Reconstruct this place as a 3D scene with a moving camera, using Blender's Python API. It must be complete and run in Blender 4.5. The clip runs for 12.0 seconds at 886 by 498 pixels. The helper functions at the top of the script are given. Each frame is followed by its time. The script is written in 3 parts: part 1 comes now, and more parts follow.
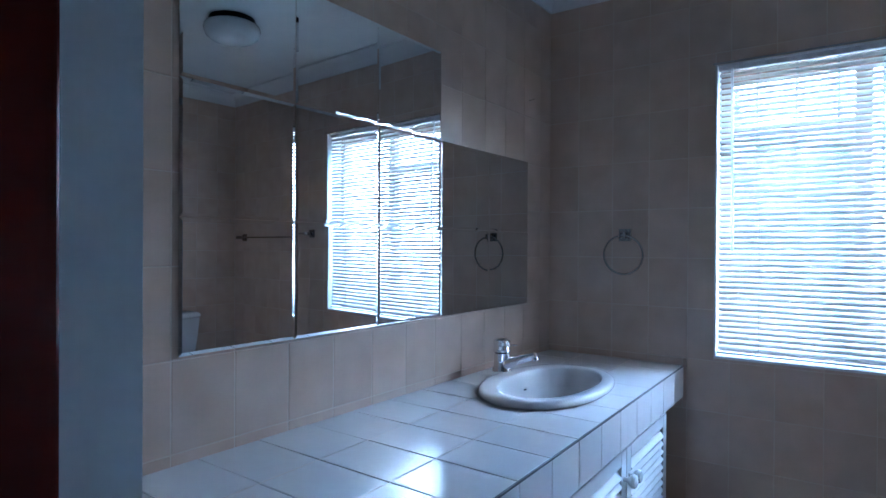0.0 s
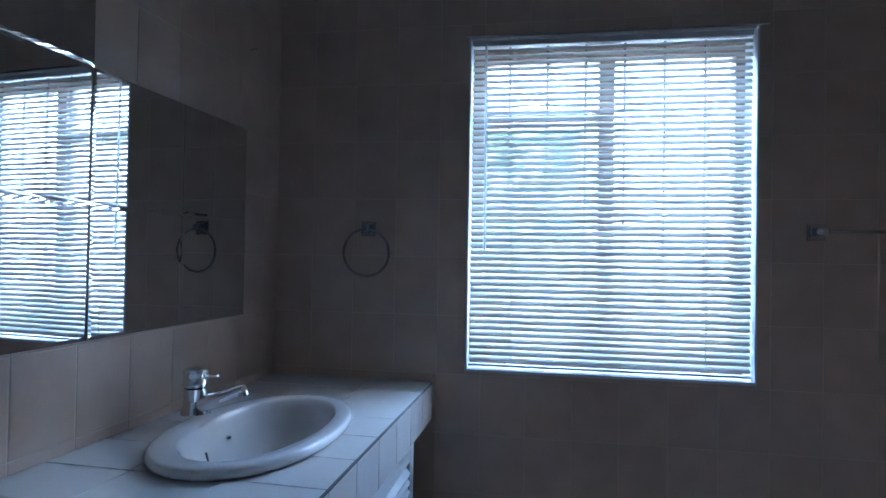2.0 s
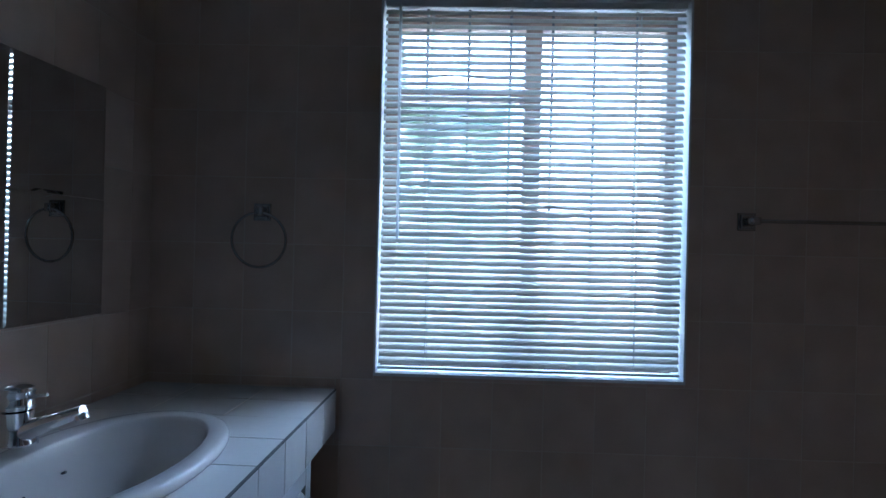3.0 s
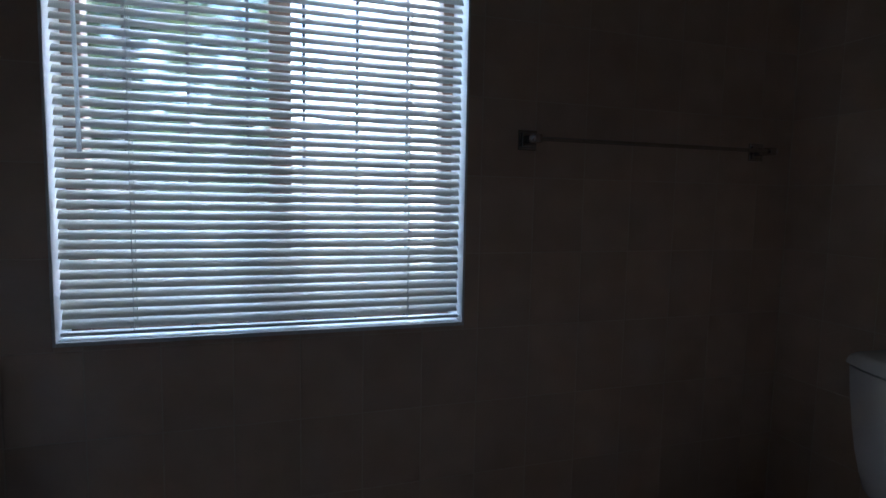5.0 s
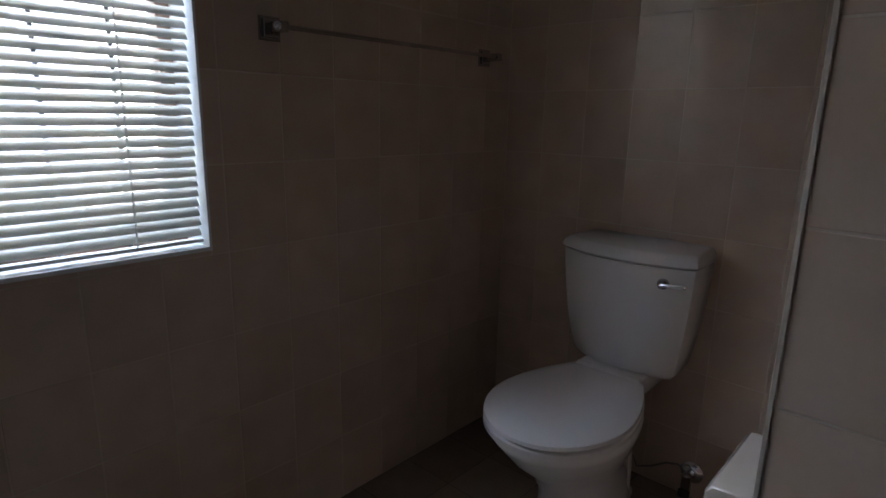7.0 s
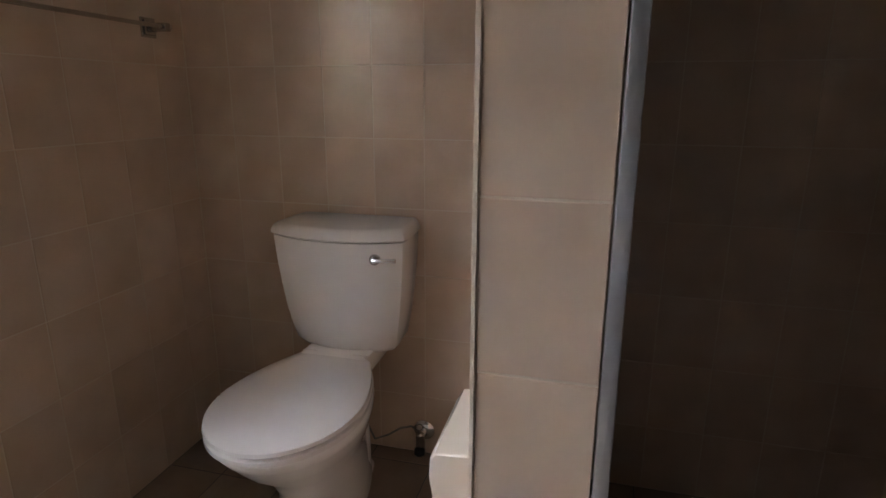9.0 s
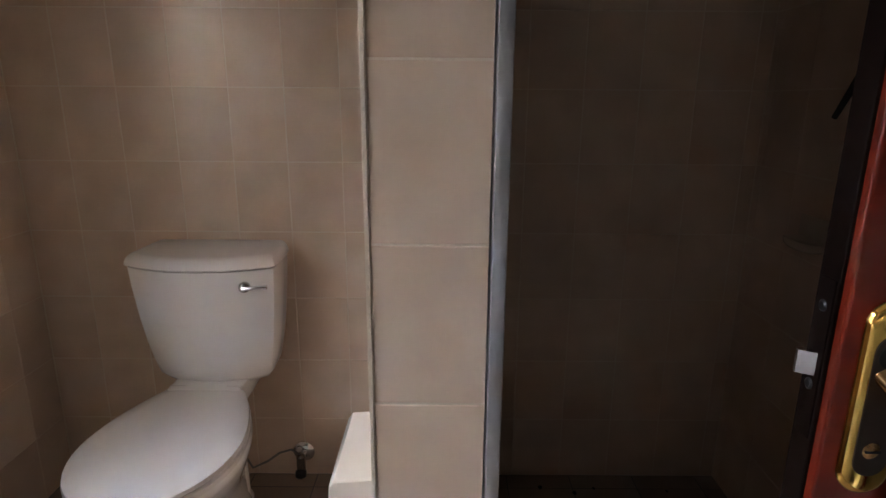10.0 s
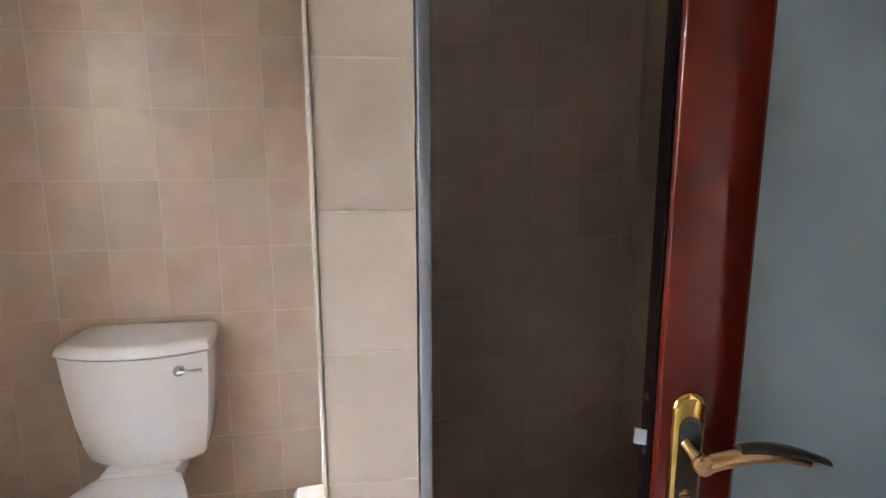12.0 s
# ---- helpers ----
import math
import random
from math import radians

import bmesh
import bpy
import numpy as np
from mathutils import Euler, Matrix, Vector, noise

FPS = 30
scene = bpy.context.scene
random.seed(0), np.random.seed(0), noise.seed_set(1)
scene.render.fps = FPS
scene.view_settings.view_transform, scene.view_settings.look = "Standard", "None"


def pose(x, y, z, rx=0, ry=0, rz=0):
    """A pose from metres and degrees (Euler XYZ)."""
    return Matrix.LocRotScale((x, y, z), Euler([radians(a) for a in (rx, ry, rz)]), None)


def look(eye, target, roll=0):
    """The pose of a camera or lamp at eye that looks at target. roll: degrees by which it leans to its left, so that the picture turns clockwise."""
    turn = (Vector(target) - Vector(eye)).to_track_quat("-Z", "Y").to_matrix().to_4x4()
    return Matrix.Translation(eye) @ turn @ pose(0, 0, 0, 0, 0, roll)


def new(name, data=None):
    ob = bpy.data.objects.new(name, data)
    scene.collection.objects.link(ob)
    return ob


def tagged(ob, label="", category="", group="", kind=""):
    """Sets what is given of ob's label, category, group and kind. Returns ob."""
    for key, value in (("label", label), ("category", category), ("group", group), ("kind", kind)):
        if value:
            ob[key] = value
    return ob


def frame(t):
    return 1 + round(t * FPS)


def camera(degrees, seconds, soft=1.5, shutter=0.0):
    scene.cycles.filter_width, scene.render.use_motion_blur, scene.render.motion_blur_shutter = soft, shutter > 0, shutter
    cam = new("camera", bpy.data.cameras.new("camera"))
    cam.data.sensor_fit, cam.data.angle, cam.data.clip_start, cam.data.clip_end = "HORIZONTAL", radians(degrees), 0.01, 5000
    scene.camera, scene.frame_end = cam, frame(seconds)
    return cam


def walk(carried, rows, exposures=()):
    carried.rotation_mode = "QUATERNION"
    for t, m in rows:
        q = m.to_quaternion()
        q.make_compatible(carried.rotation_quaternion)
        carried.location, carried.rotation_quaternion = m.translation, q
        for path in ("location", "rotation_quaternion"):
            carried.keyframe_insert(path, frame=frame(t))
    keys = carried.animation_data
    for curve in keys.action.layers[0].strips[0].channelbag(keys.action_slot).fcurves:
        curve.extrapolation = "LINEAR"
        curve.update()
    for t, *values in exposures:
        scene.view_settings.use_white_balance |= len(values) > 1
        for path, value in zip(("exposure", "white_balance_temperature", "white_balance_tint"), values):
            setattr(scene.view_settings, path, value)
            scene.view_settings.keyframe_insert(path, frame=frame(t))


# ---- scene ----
cam = camera(75.7, 12.0)
PATH = [
    (0, (1.097, -2.437, 1.243), (-0.019, -0.777, 1.233), 0.3),
    (0.5, (1.014, -2.306, 1.235), (-0.036, -0.604, 1.228), 0.7),
    (1, (0.966, -2.209, 1.25), (0.103, -0.405, 1.237), 0.7),
    (1.5, (0.956, -2.096, 1.226), (0.409, -0.172, 1.234), 1.1),
    (2, (0.968, -1.937, 1.2), (0.648, 0.037, 1.228), 1.0),
    (2.5, (0.988, -1.818, 1.197), (0.778, 0.171, 1.204), 1.0),
    (2.7, (0.983, -1.773, 1.198), (0.825, 0.221, 1.203), 1.2),
    (4.5, (1.091, -1.444, 1.15), (1.575, 0.494, 1.051), 1.0),
    (5, (1.15, -1.38, 1.147), (1.769, 0.513, 0.962), 1.1),
    (5.5, (1.086, -1.295, 1.17), (2.06, 0.42, 0.843), 1.4),
    (6, (1.11, -1.273, 1.153), (2.247, 0.328, 0.772), 1.4),
    (6.5, (1.11, -1.246, 1.124), (2.401, 0.224, 0.711), 1.2),
    (7, (1.1, -1.218, 1.115), (2.533, 0.101, 0.659), 1.2),
    (9, (1.185, -1.215, 1.11), (3.056, -0.725, 0.601), 0.2),
    (9.5, (1.167, -1.208, 1.136), (3.083, -0.939, 0.629), 0.1),
    (10, (1.14, -1.184, 1.168), (3.076, -1.187, 0.665), 0.4),
    (10.5, (1.105, -1.173, 1.203), (3.026, -1.399, 0.695), -0.0),
    (11, (1.065, -1.173, 1.234), (2.988, -1.417, 0.74), 0.1),
    (11.5, (1.027, -1.171, 1.264), (2.959, -1.436, 0.821), -0.1),
    (12, (0.994, -1.155, 1.294), (2.939, -1.457, 0.937), -0.2),
]
EXPOSURES = [(0, 6.0, 4420, 9), (1.5, 5.25, 4450, 9), (2.5, 4.75, 4560, 9), (4.5, 3.6, 5050, 12), (5.5, 3.6, 5450, 14), (7, 4.35, 6050, 17), (9, 5.85, 7250, 20), (10.5, 6.45, 6850, 17), (12, 7.35, 6500, 13)]
walk(cam, [(t, look(eye, target, roll)) for t, eye, target, roll in PATH], EXPOSURES)

# ---- daylight: clear sky outside the window, sun from behind the house ----
world = bpy.data.worlds.new("sky")
scene.world = world
world.use_nodes = True
wn, wl = world.node_tree.nodes, world.node_tree.links
sky = wn.new("ShaderNodeTexSky")
sky.sky_type = "NISHITA"
sky.sun_disc = False
sky.sun_elevation, sky.sun_rotation = radians(36), radians(256)
sky.air_density, sky.dust_density = 1.1, 1.2
wl.new(sky.outputs[0], wn["Background"].inputs[0])
wn["Background"].inputs[1].default_value = 0.15

sun = new("sun", bpy.data.lights.new("sun", "SUN"))
sun.data.energy, sun.data.angle, sun.data.color = 2.4, radians(0.5), (1.0, 0.985, 0.965)
sun.matrix_world = look((-9.7, -2.4, 7.3), (0.0, 0.0, 0.0))

# added fill lamp boosting the high sky over the window's opening, shining down between the blind's slats
sky_fill = new("window_skylight", bpy.data.lights.new("window_skylight", "AREA"))
sky_fill.data.shape, sky_fill.data.size, sky_fill.data.size_y = "RECTANGLE", 0.9, 0.7
sky_fill.data.energy, sky_fill.data.color, sky_fill.data.spread = 0.78, (0.69, 0.84, 1.0), radians(112)
sky_fill.matrix_world = look((1.2, 0.50, 2.05), (1.2, 0.50 - math.cos(radians(51)), 2.05 - math.sin(radians(51))))


# ---- materials ----
def rgb(r, g, b):
    return (r, g, b, 1.0)


def material(name, colour, rough=0.5, metal=0.0, grain=40.0, vary=0.12, bump=0.05, coat=0.0,
             blotch=None, blotch_scale=6.0, per_object=0.0, translucent=0.0, spec=0.5):
    """A surface with fine grain, larger blotches, roughness variation and slight relief."""
    m = bpy.data.materials.new(name)
    m.use_nodes = True
    n, l = m.node_tree.nodes, m.node_tree.links
    b = n["Principled BSDF"]
    b.inputs["Roughness"].default_value, b.inputs["Metallic"].default_value = rough, metal
    b.inputs["Coat Weight"].default_value, b.inputs["Coat Roughness"].default_value = coat, 0.08
    b.inputs["Specular IOR Level"].default_value = spec
    co = n.new("ShaderNodeTexCoord")
    place = co.outputs["Object"]
    info = n.new("ShaderNodeObjectInfo")
    shift = n.new("ShaderNodeVectorMath")
    shift.operation = "MULTIPLY_ADD"
    shift.inputs[0].default_value = (37.0, 53.0, 71.0)
    l.new(info.outputs["Random"], shift.inputs[1])
    l.new(place, shift.inputs[2])
    place = shift.outputs[0]
    fine, large = n.new("ShaderNodeTexNoise"), n.new("ShaderNodeTexNoise")
    for node, scale, detail in ((fine, grain, 4), (large, blotch_scale, 1.5)):
        node.inputs["Scale"].default_value, node.inputs["Detail"].default_value = scale, detail
        l.new(place, node.inputs["Vector"])
    ramp = n.new("ShaderNodeValToRGB")
    ramp.color_ramp.elements[0].position, ramp.color_ramp.elements[1].position = 0.24, 0.76
    other = blotch or tuple(c * (1 - vary) for c in colour)
    ramp.color_ramp.elements[0].color, ramp.color_ramp.elements[1].color = rgb(*other), rgb(*colour)
    l.new(large.outputs["Fac"], ramp.inputs["Fac"])
    tone = n.new("ShaderNodeMapRange")
    tone.inputs["To Min"].default_value, tone.inputs["To Max"].default_value = 1 - vary, 1 + vary
    l.new(fine.outputs["Fac"], tone.inputs["Value"])
    mix = n.new("ShaderNodeVectorMath")
    mix.operation = "SCALE"
    l.new(ramp.outputs["Color"], mix.inputs[0])
    scale = tone.outputs["Result"]
    if per_object:
        own = n.new("ShaderNodeMapRange")
        own.inputs["To Min"].default_value, own.inputs["To Max"].default_value = 1 - per_object, 1 + per_object
        l.new(info.outputs["Random"], own.inputs["Value"])
        both = n.new("ShaderNodeMath")
        both.operation = "MULTIPLY"
        l.new(scale, both.inputs[0])
        l.new(own.outputs["Result"], both.inputs[1])
        scale = both.outputs[0]
    l.new(scale, mix.inputs["Scale"])
    l.new(mix.outputs[0], b.inputs["Base Color"])
    rr = n.new("ShaderNodeMapRange")
    rr.inputs["To Min"].default_value, rr.inputs["To Max"].default_value = max(rough - 0.5 * vary, 0.01), rough + 0.6 * vary
    l.new(large.outputs["Fac"], rr.inputs["Value"])
    l.new(rr.outputs["Result"], b.inputs["Roughness"])
    if bump:
        bn = n.new("ShaderNodeBump")
        bn.inputs["Strength"].default_value, bn.inputs["Distance"].default_value = bump, 0.004
        l.new(fine.outputs["Fac"], bn.inputs["Height"])
        l.new(bn.outputs["Normal"], b.inputs["Normal"])
    if translucent:
        tr, mx = n.new("ShaderNodeBsdfTranslucent"), n.new("ShaderNodeMixShader")
        l.new(mix.outputs[0], tr.inputs["Color"])
        mx.inputs["Fac"].default_value = translucent
        l.new(b.outputs[0], mx.inputs[1])
        l.new(tr.outputs[0], mx.inputs[2])
        l.new(mx.outputs[0], n["Material Output"].inputs["Surface"])
    return m


def glass_material(name, colour, rough, transmission=1.0):
    m = bpy.data.materials.new(name)
    m.use_nodes = True
    b = m.node_tree.nodes["Principled BSDF"]
    b.inputs["Base Color"].default_value, b.inputs["Roughness"].default_value = rgb(*colour), rough
    b.inputs["Transmission Weight"].default_value, b.inputs["IOR"].default_value = transmission, 1.45
    return m


TILE = material("glazed_beige_tile", (0.640, 0.478, 0.362), 0.33, grain=110, vary=0.035, bump=0.006, spec=1.0,
                blotch=(0.535, 0.378, 0.268), blotch_scale=9, per_object=0.045)
COUNTER_TILE = material("pale_counter_tile", (0.76, 0.72, 0.68), 0.2, grain=40, vary=0.025, bump=0.01,
                        blotch=(0.755, 0.715, 0.675), blotch_scale=10, per_object=0.04)
FLOOR_TILE = material("brown_floor_tile", (0.33, 0.25, 0.19), 0.35, grain=50, vary=0.08, bump=0.05,
                      blotch=(0.24, 0.18, 0.13), blotch_scale=9, per_object=0.08)
GROUT = material("cream_grout", (0.70, 0.59, 0.475), 0.85, grain=150, vary=0.12, bump=0.2)
DARK_GROUT = material("grey_grout", (0.13, 0.12, 0.12), 0.9, grain=150, vary=0.2, bump=0.2)
PLASTER = material("white_painted_plaster", (0.80, 0.79, 0.76), 0.8, grain=90, vary=0.05, bump=0.08)
GREY_PAINT = material("white_painted_jamb", (0.74, 0.76, 0.76), 0.45, grain=70, vary=0.06, bump=0.08)
CERAMIC = material("white_glazed_ceramic", (0.78, 0.73, 0.69), 0.06, grain=12, vary=0.02, bump=0.0)
SEAT = material("white_plastic_seat", (0.74, 0.68, 0.64), 0.16, grain=14, vary=0.02, bump=0.0)
CHROME = material("chrome", (0.82, 0.83, 0.85), 0.08, 1.0, grain=30, vary=0.03, bump=0.0)
BEIGE_CERAMIC = material("beige_glazed_ceramic", (0.66, 0.56, 0.46), 0.1, grain=12, vary=0.03, bump=0.0)
DULL_CHROME = material("dull_chrome", (0.50, 0.49, 0.48), 0.2, 1.0, grain=60, vary=0.1, bump=0.02)
BRASS = material("polished_brass", (0.98, 0.60, 0.16), 0.08, 1.0, grain=50, vary=0.05, bump=0.0)
BRASS_DULL = material("brushed_brass", (0.80, 0.47, 0.22), 0.2, 1.0, grain=120, vary=0.08, bump=0.05)
BLACK_LACQUER = material("dark_bronze_lacquer", (0.055, 0.034, 0.024), 0.3, 0.3, grain=80, vary=0.15, bump=0.02)
MAHOGANY = material("varnished_red_mahogany", (0.155, 0.012, 0.005), 0.14, grain=35, vary=0.2, bump=0.02,
                    blotch=(0.095, 0.008, 0.004), blotch_scale=4, coat=0.3, spec=0.4)
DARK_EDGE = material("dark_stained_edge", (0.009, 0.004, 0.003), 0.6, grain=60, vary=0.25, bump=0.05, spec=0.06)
FROSTED = material("frosted_blue_grey_glass", (0.52, 0.60, 0.615), 0.45, grain=300, vary=0.04, bump=0.12, translucent=0.45)
ALUMINIUM = material("anodised_aluminium", (0.46, 0.47, 0.50), 0.38, 0.85, grain=90, vary=0.06, bump=0.03)
SLAT = material("cream_vinyl_slat", (0.61, 0.59, 0.525), 0.35, grain=60, vary=0.02, bump=0.0, translucent=0.12,
                blotch=(0.59, 0.57, 0.505), blotch_scale=5, per_object=0.015)
WAND = material("milky_plastic_wand", (0.85, 0.86, 0.85), 0.25, grain=60, vary=0.03, bump=0.0, translucent=0.75)
CORD = material("white_blind_cord", (0.65, 0.65, 0.62), 0.7, grain=200, vary=0.1, bump=0.05)
WHITE_WOOD = material("white_painted_wood", (0.70, 0.69, 0.67), 0.4, grain=60, vary=0.05, bump=0.05)
WHITE_TRIM = material("white_plastic_trim", (0.78, 0.78, 0.77), 0.35, grain=60, vary=0.04, bump=0.03)
TIMBER = material("weathered_brown_timber", (0.46, 0.32, 0.25), 0.55, grain=50, vary=0.2, bump=0.15,
                  blotch=(0.30, 0.20, 0.145))
IRON = material("painted_iron_bar", (0.16, 0.15, 0.15), 0.5, 0.4, grain=80, vary=0.15)
# near-black colour painting the shade inside openings; the floor crumbs use it too
SHADE_AND_DIRT = material("dark_opening", (0.012, 0.011, 0.01), 0.8, grain=60, vary=0.2)
OPAL = material("opal_glass_shade", (0.72, 0.72, 0.70), 0.2, grain=20, vary=0.03, bump=0.0)
BLACK_METAL = material("black_metal_base", (0.02, 0.02, 0.02), 0.4, 0.5, grain=60, vary=0.15)
RUBBER = material("grey_hose", (0.20, 0.19, 0.18), 0.5, grain=120, vary=0.15)
CARPET = material("bedroom_carpet", (0.30, 0.25, 0.20), 0.95, grain=300, vary=0.25, bump=0.4)
GROUND = material("pale_paving", (0.40, 0.38, 0.35), 0.9, grain=6, vary=0.15, bump=0.3, blotch=(0.33, 0.31, 0.28), blotch_scale=0.5)
WHITE_RENDER = material("white_rendered_wall", (0.62, 0.61, 0.58), 0.85, grain=10, vary=0.05, bump=0.2, blotch=(0.56, 0.55, 0.52), blotch_scale=1.2)
PALE_RENDER = material("pale_rendered_wall", (0.44, 0.42, 0.40), 0.85, grain=8, vary=0.06, bump=0.2, blotch=(0.38, 0.36, 0.34), blotch_scale=0.8)
LEAF = material("hedge_leaf", (0.09, 0.13, 0.05), 0.55, grain=20, vary=0.3, bump=0.1, translucent=0.25, per_object=0.2)
STEM = material("hedge_stem", (0.12, 0.09, 0.06), 0.9, grain=40, vary=0.3, bump=0.3)

MIRROR = bpy.data.materials.new("silvered_mirror")
MIRROR.use_nodes = True
_b = MIRROR.node_tree.nodes["Principled BSDF"]
_b.inputs["Base Color"].default_value, _b.inputs["Metallic"].default_value = rgb(0.80, 0.83, 0.85), 1.0
_b.inputs["Roughness"].default_value = 0.012
PANE = glass_material("window_glass", (0.96, 0.98, 0.96), 0.1)


# ---- building helpers ----
def finish(bm, name, mat, smooth=None):
    me = bpy.data.meshes.new(name)
    bmesh.ops.recalc_face_normals(bm, faces=bm.faces)
    bm.to_mesh(me)
    bm.free()
    me.materials.append(mat)
    if smooth is not None:
        for p in me.polygons:
            p.use_smooth = True
        me.set_sharp_from_angle(angle=radians(smooth))
    return me


def part(name, bm, mat, parent=None, label="", smooth=None):
    """Links a bmesh as one mesh object under a thing or a part."""
    ob = new(name, finish(bm, name, mat, smooth))
    if parent is not None:
        ob.parent = parent
    if label:
        tagged(ob, label)
    return ob


def thing(name, label, category, place=(0, 0, 0), kind="", group="", turn=None):
    ob = new(name)
    ob.empty_display_size = 0.05
    ob.matrix_basis = (turn or Matrix()) @ Matrix.Translation(place)
    return tagged(ob, label, category, group, kind)


def add_box(bm, x0, x1, y0, y1, z0, z1, bevel=0.0, seg=2):
    made = bmesh.ops.create_cube(bm, size=1.0)
    vs = made["verts"]
    for v in vs:
        v.co = Vector(((x0 + x1) / 2 + v.co.x * (x1 - x0), (y0 + y1) / 2 + v.co.y * (y1 - y0), (z0 + z1) / 2 + v.co.z * (z1 - z0)))
    if bevel:
        es = list({e for v in vs for e in v.link_edges})
        bmesh.ops.bevel(bm, geom=es, offset=bevel, segments=seg, affect="EDGES", profile=0.5)
    return bm


def box(x0, x1, y0, y1, z0, z1, bevel=0.0, seg=2):
    return add_box(bmesh.new(), x0, x1, y0, y1, z0, z1, bevel, seg)


def loft(rings, bm=None, cap0=True, cap1=True, closed=True):
    """Skin over rings of equally many points."""
    bm = bm or bmesh.new()
    rows = [[bm.verts.new(p) for p in r] for r in rings]
    n = len(rows[0])
    for a, b in zip(rows, rows[1:]):
        for i in range(n if closed else n - 1):
            j = (i + 1) % n
            bm.faces.new((a[i], a[j], b[j], b[i]))
    if cap0:
        bm.faces.new(rows[0][::-1])
    if cap1:
        bm.faces.new(rows[-1])
    return bm


def oval(cx, cy, z, rx, ry, n=48, p=2.0):
    """A superellipse ring in the level z."""
    out = []
    for i in range(n):
        a = 2 * math.pi * i / n
        c, s = math.cos(a), math.sin(a)
        out.append((cx + rx * math.copysign(abs(c) ** (2 / p), c), cy + ry * math.copysign(abs(s) ** (2 / p), s), z))
    return out


def tube(points, radius, n=10, bm=None, caps=True):
    """A round rod along a line of points; radius may be a list."""
    pts = [Vector(p) for p in points]
    rad = radius if isinstance(radius, (list, tuple)) else [radius] * len(pts)
    rings, ref = [], None
    for i, p in enumerate(pts):
        d = (pts[min(i + 1, len(pts) - 1)] - pts[max(i - 1, 0)]).normalized()
        if ref is None:
            ref = Vector((0, 0, 1)) if abs(d.z) < 0.9 else Vector((1, 0, 0))
        u = (ref - d * ref.dot(d)).normalized()
        ref = u
        v = d.cross(u)
        rings.append([p + rad[i] * (math.cos(2 * math.pi * k / n) * u + math.sin(2 * math.pi * k / n) * v) for k in range(n)])
    return loft(rings, bm, caps, caps)


def turned(cx, cy, profile, n=32, bm=None):
    """A body turned round an upright axis: (radius, z) pairs."""
    return loft([[(cx + r * math.cos(2 * math.pi * k / n), cy + r * math.sin(2 * math.pi * k / n), z) for k in range(n)]
                 for r, z in profile], bm)


def turned_along(origin, axis, profile, n=24, bm=None):
    """A body turned round any axis: (radius, distance) pairs."""
    q = Vector(axis).to_track_quat("Z", "Y")
    o = Vector(origin)
    return loft([[o + q @ Vector((r * math.cos(2 * math.pi * k / n), r * math.sin(2 * math.pi * k / n), d)) for k in range(n)]
                 for r, d in profile], bm)


# ---- tiles ----
GAP = 0.0028
tile_meshes = {}


def tile_mesh(w, h, mat, depth=0.006):
    """A tile with a softened face edge, its face at local z = 0."""
    key = (round(w, 4), round(h, 4), mat.name, depth)
    if key not in tile_meshes:
        c = min(0.0010, w / 4, h / 4)
        rings = []
        for ins, z in ((0, -depth), (0, -c * 0.8), (c, 0)):
            x, y = w / 2 - ins, h / 2 - ins
            rings.append([(-x, -y, z), (x, -y, z), (x, y, z), (-x, y, z)])
        tile_meshes[key] = finish(loft(rings, cap0=False), "tile", mat)
    return tile_meshes[key]


def cut(rect, holes):
    """What is left of a rectangle outside the holes, as rectangles."""
    left = [rect]
    for a0, a1, b0, b1 in holes:
        more = []
        for u0, u1, v0, v1 in left:
            if a1 <= u0 or a0 >= u1 or b1 <= v0 or b0 >= v1:
                more.append((u0, u1, v0, v1))
                continue
            if u0 < a0:
                more.append((u0, a0, v0, v1))
            if a1 < u1:
                more.append((a1, u1, v0, v1))
            m0, m1 = max(u0, a0), min(u1, a1)
            if v0 < b0:
                more.append((m0, m1, v0, b0))
            if b1 < v1:
                more.append((m0, m1, b1, v1))
        left = more
    return left


def lay_tiles(wall, origin, u, v, area, step, start, mat, holes=(), uneven=0.0004, name="tile"):
    """Tiles over area = (u0, u1, v0, v1) of the plane at origin with the directions u and v."""
    o, u, v = Vector(origin), Vector(u), Vector(v)
    n = u.cross(v)
    base = Matrix((u, v, n)).transposed()
    rnd = random.Random(len(wall.name) * 7 + int(area[1] * 100))
    iu = math.floor((area[0] - start[0]) / step[0])
    while start[0] + iu * step[0] < area[1] - 1e-6:
        iv = math.floor((area[2] - start[1]) / step[1])
        while start[1] + iv * step[1] < area[3] - 1e-6:
            a0, b0 = start[0] + iu * step[0], start[1] + iv * step[1]
            r = (max(a0, area[0]), min(a0 + step[0], area[1]), max(b0, area[2]), min(b0 + step[1], area[3]))
            for u0, u1, v0, v1 in cut(r, holes):
                w, h = u1 - u0 - GAP, v1 - v0 - GAP
                if w < 0.006 or h < 0.006:
                    continue
                t = new(name, tile_mesh(w, h, mat))
                lift = -rnd.random() * uneven
                tilt = Euler((rnd.gauss(0, 0.0007), rnd.gauss(0, 0.0007), 0)).to_matrix()
                t.matrix_world = Matrix.Translation(o + u * (u0 + u1) / 2 + v * (v0 + v1) / 2 + n * lift) @ (base @ tilt).to_4x4()
                t.parent = wall
            iv += 1
        iu += 1


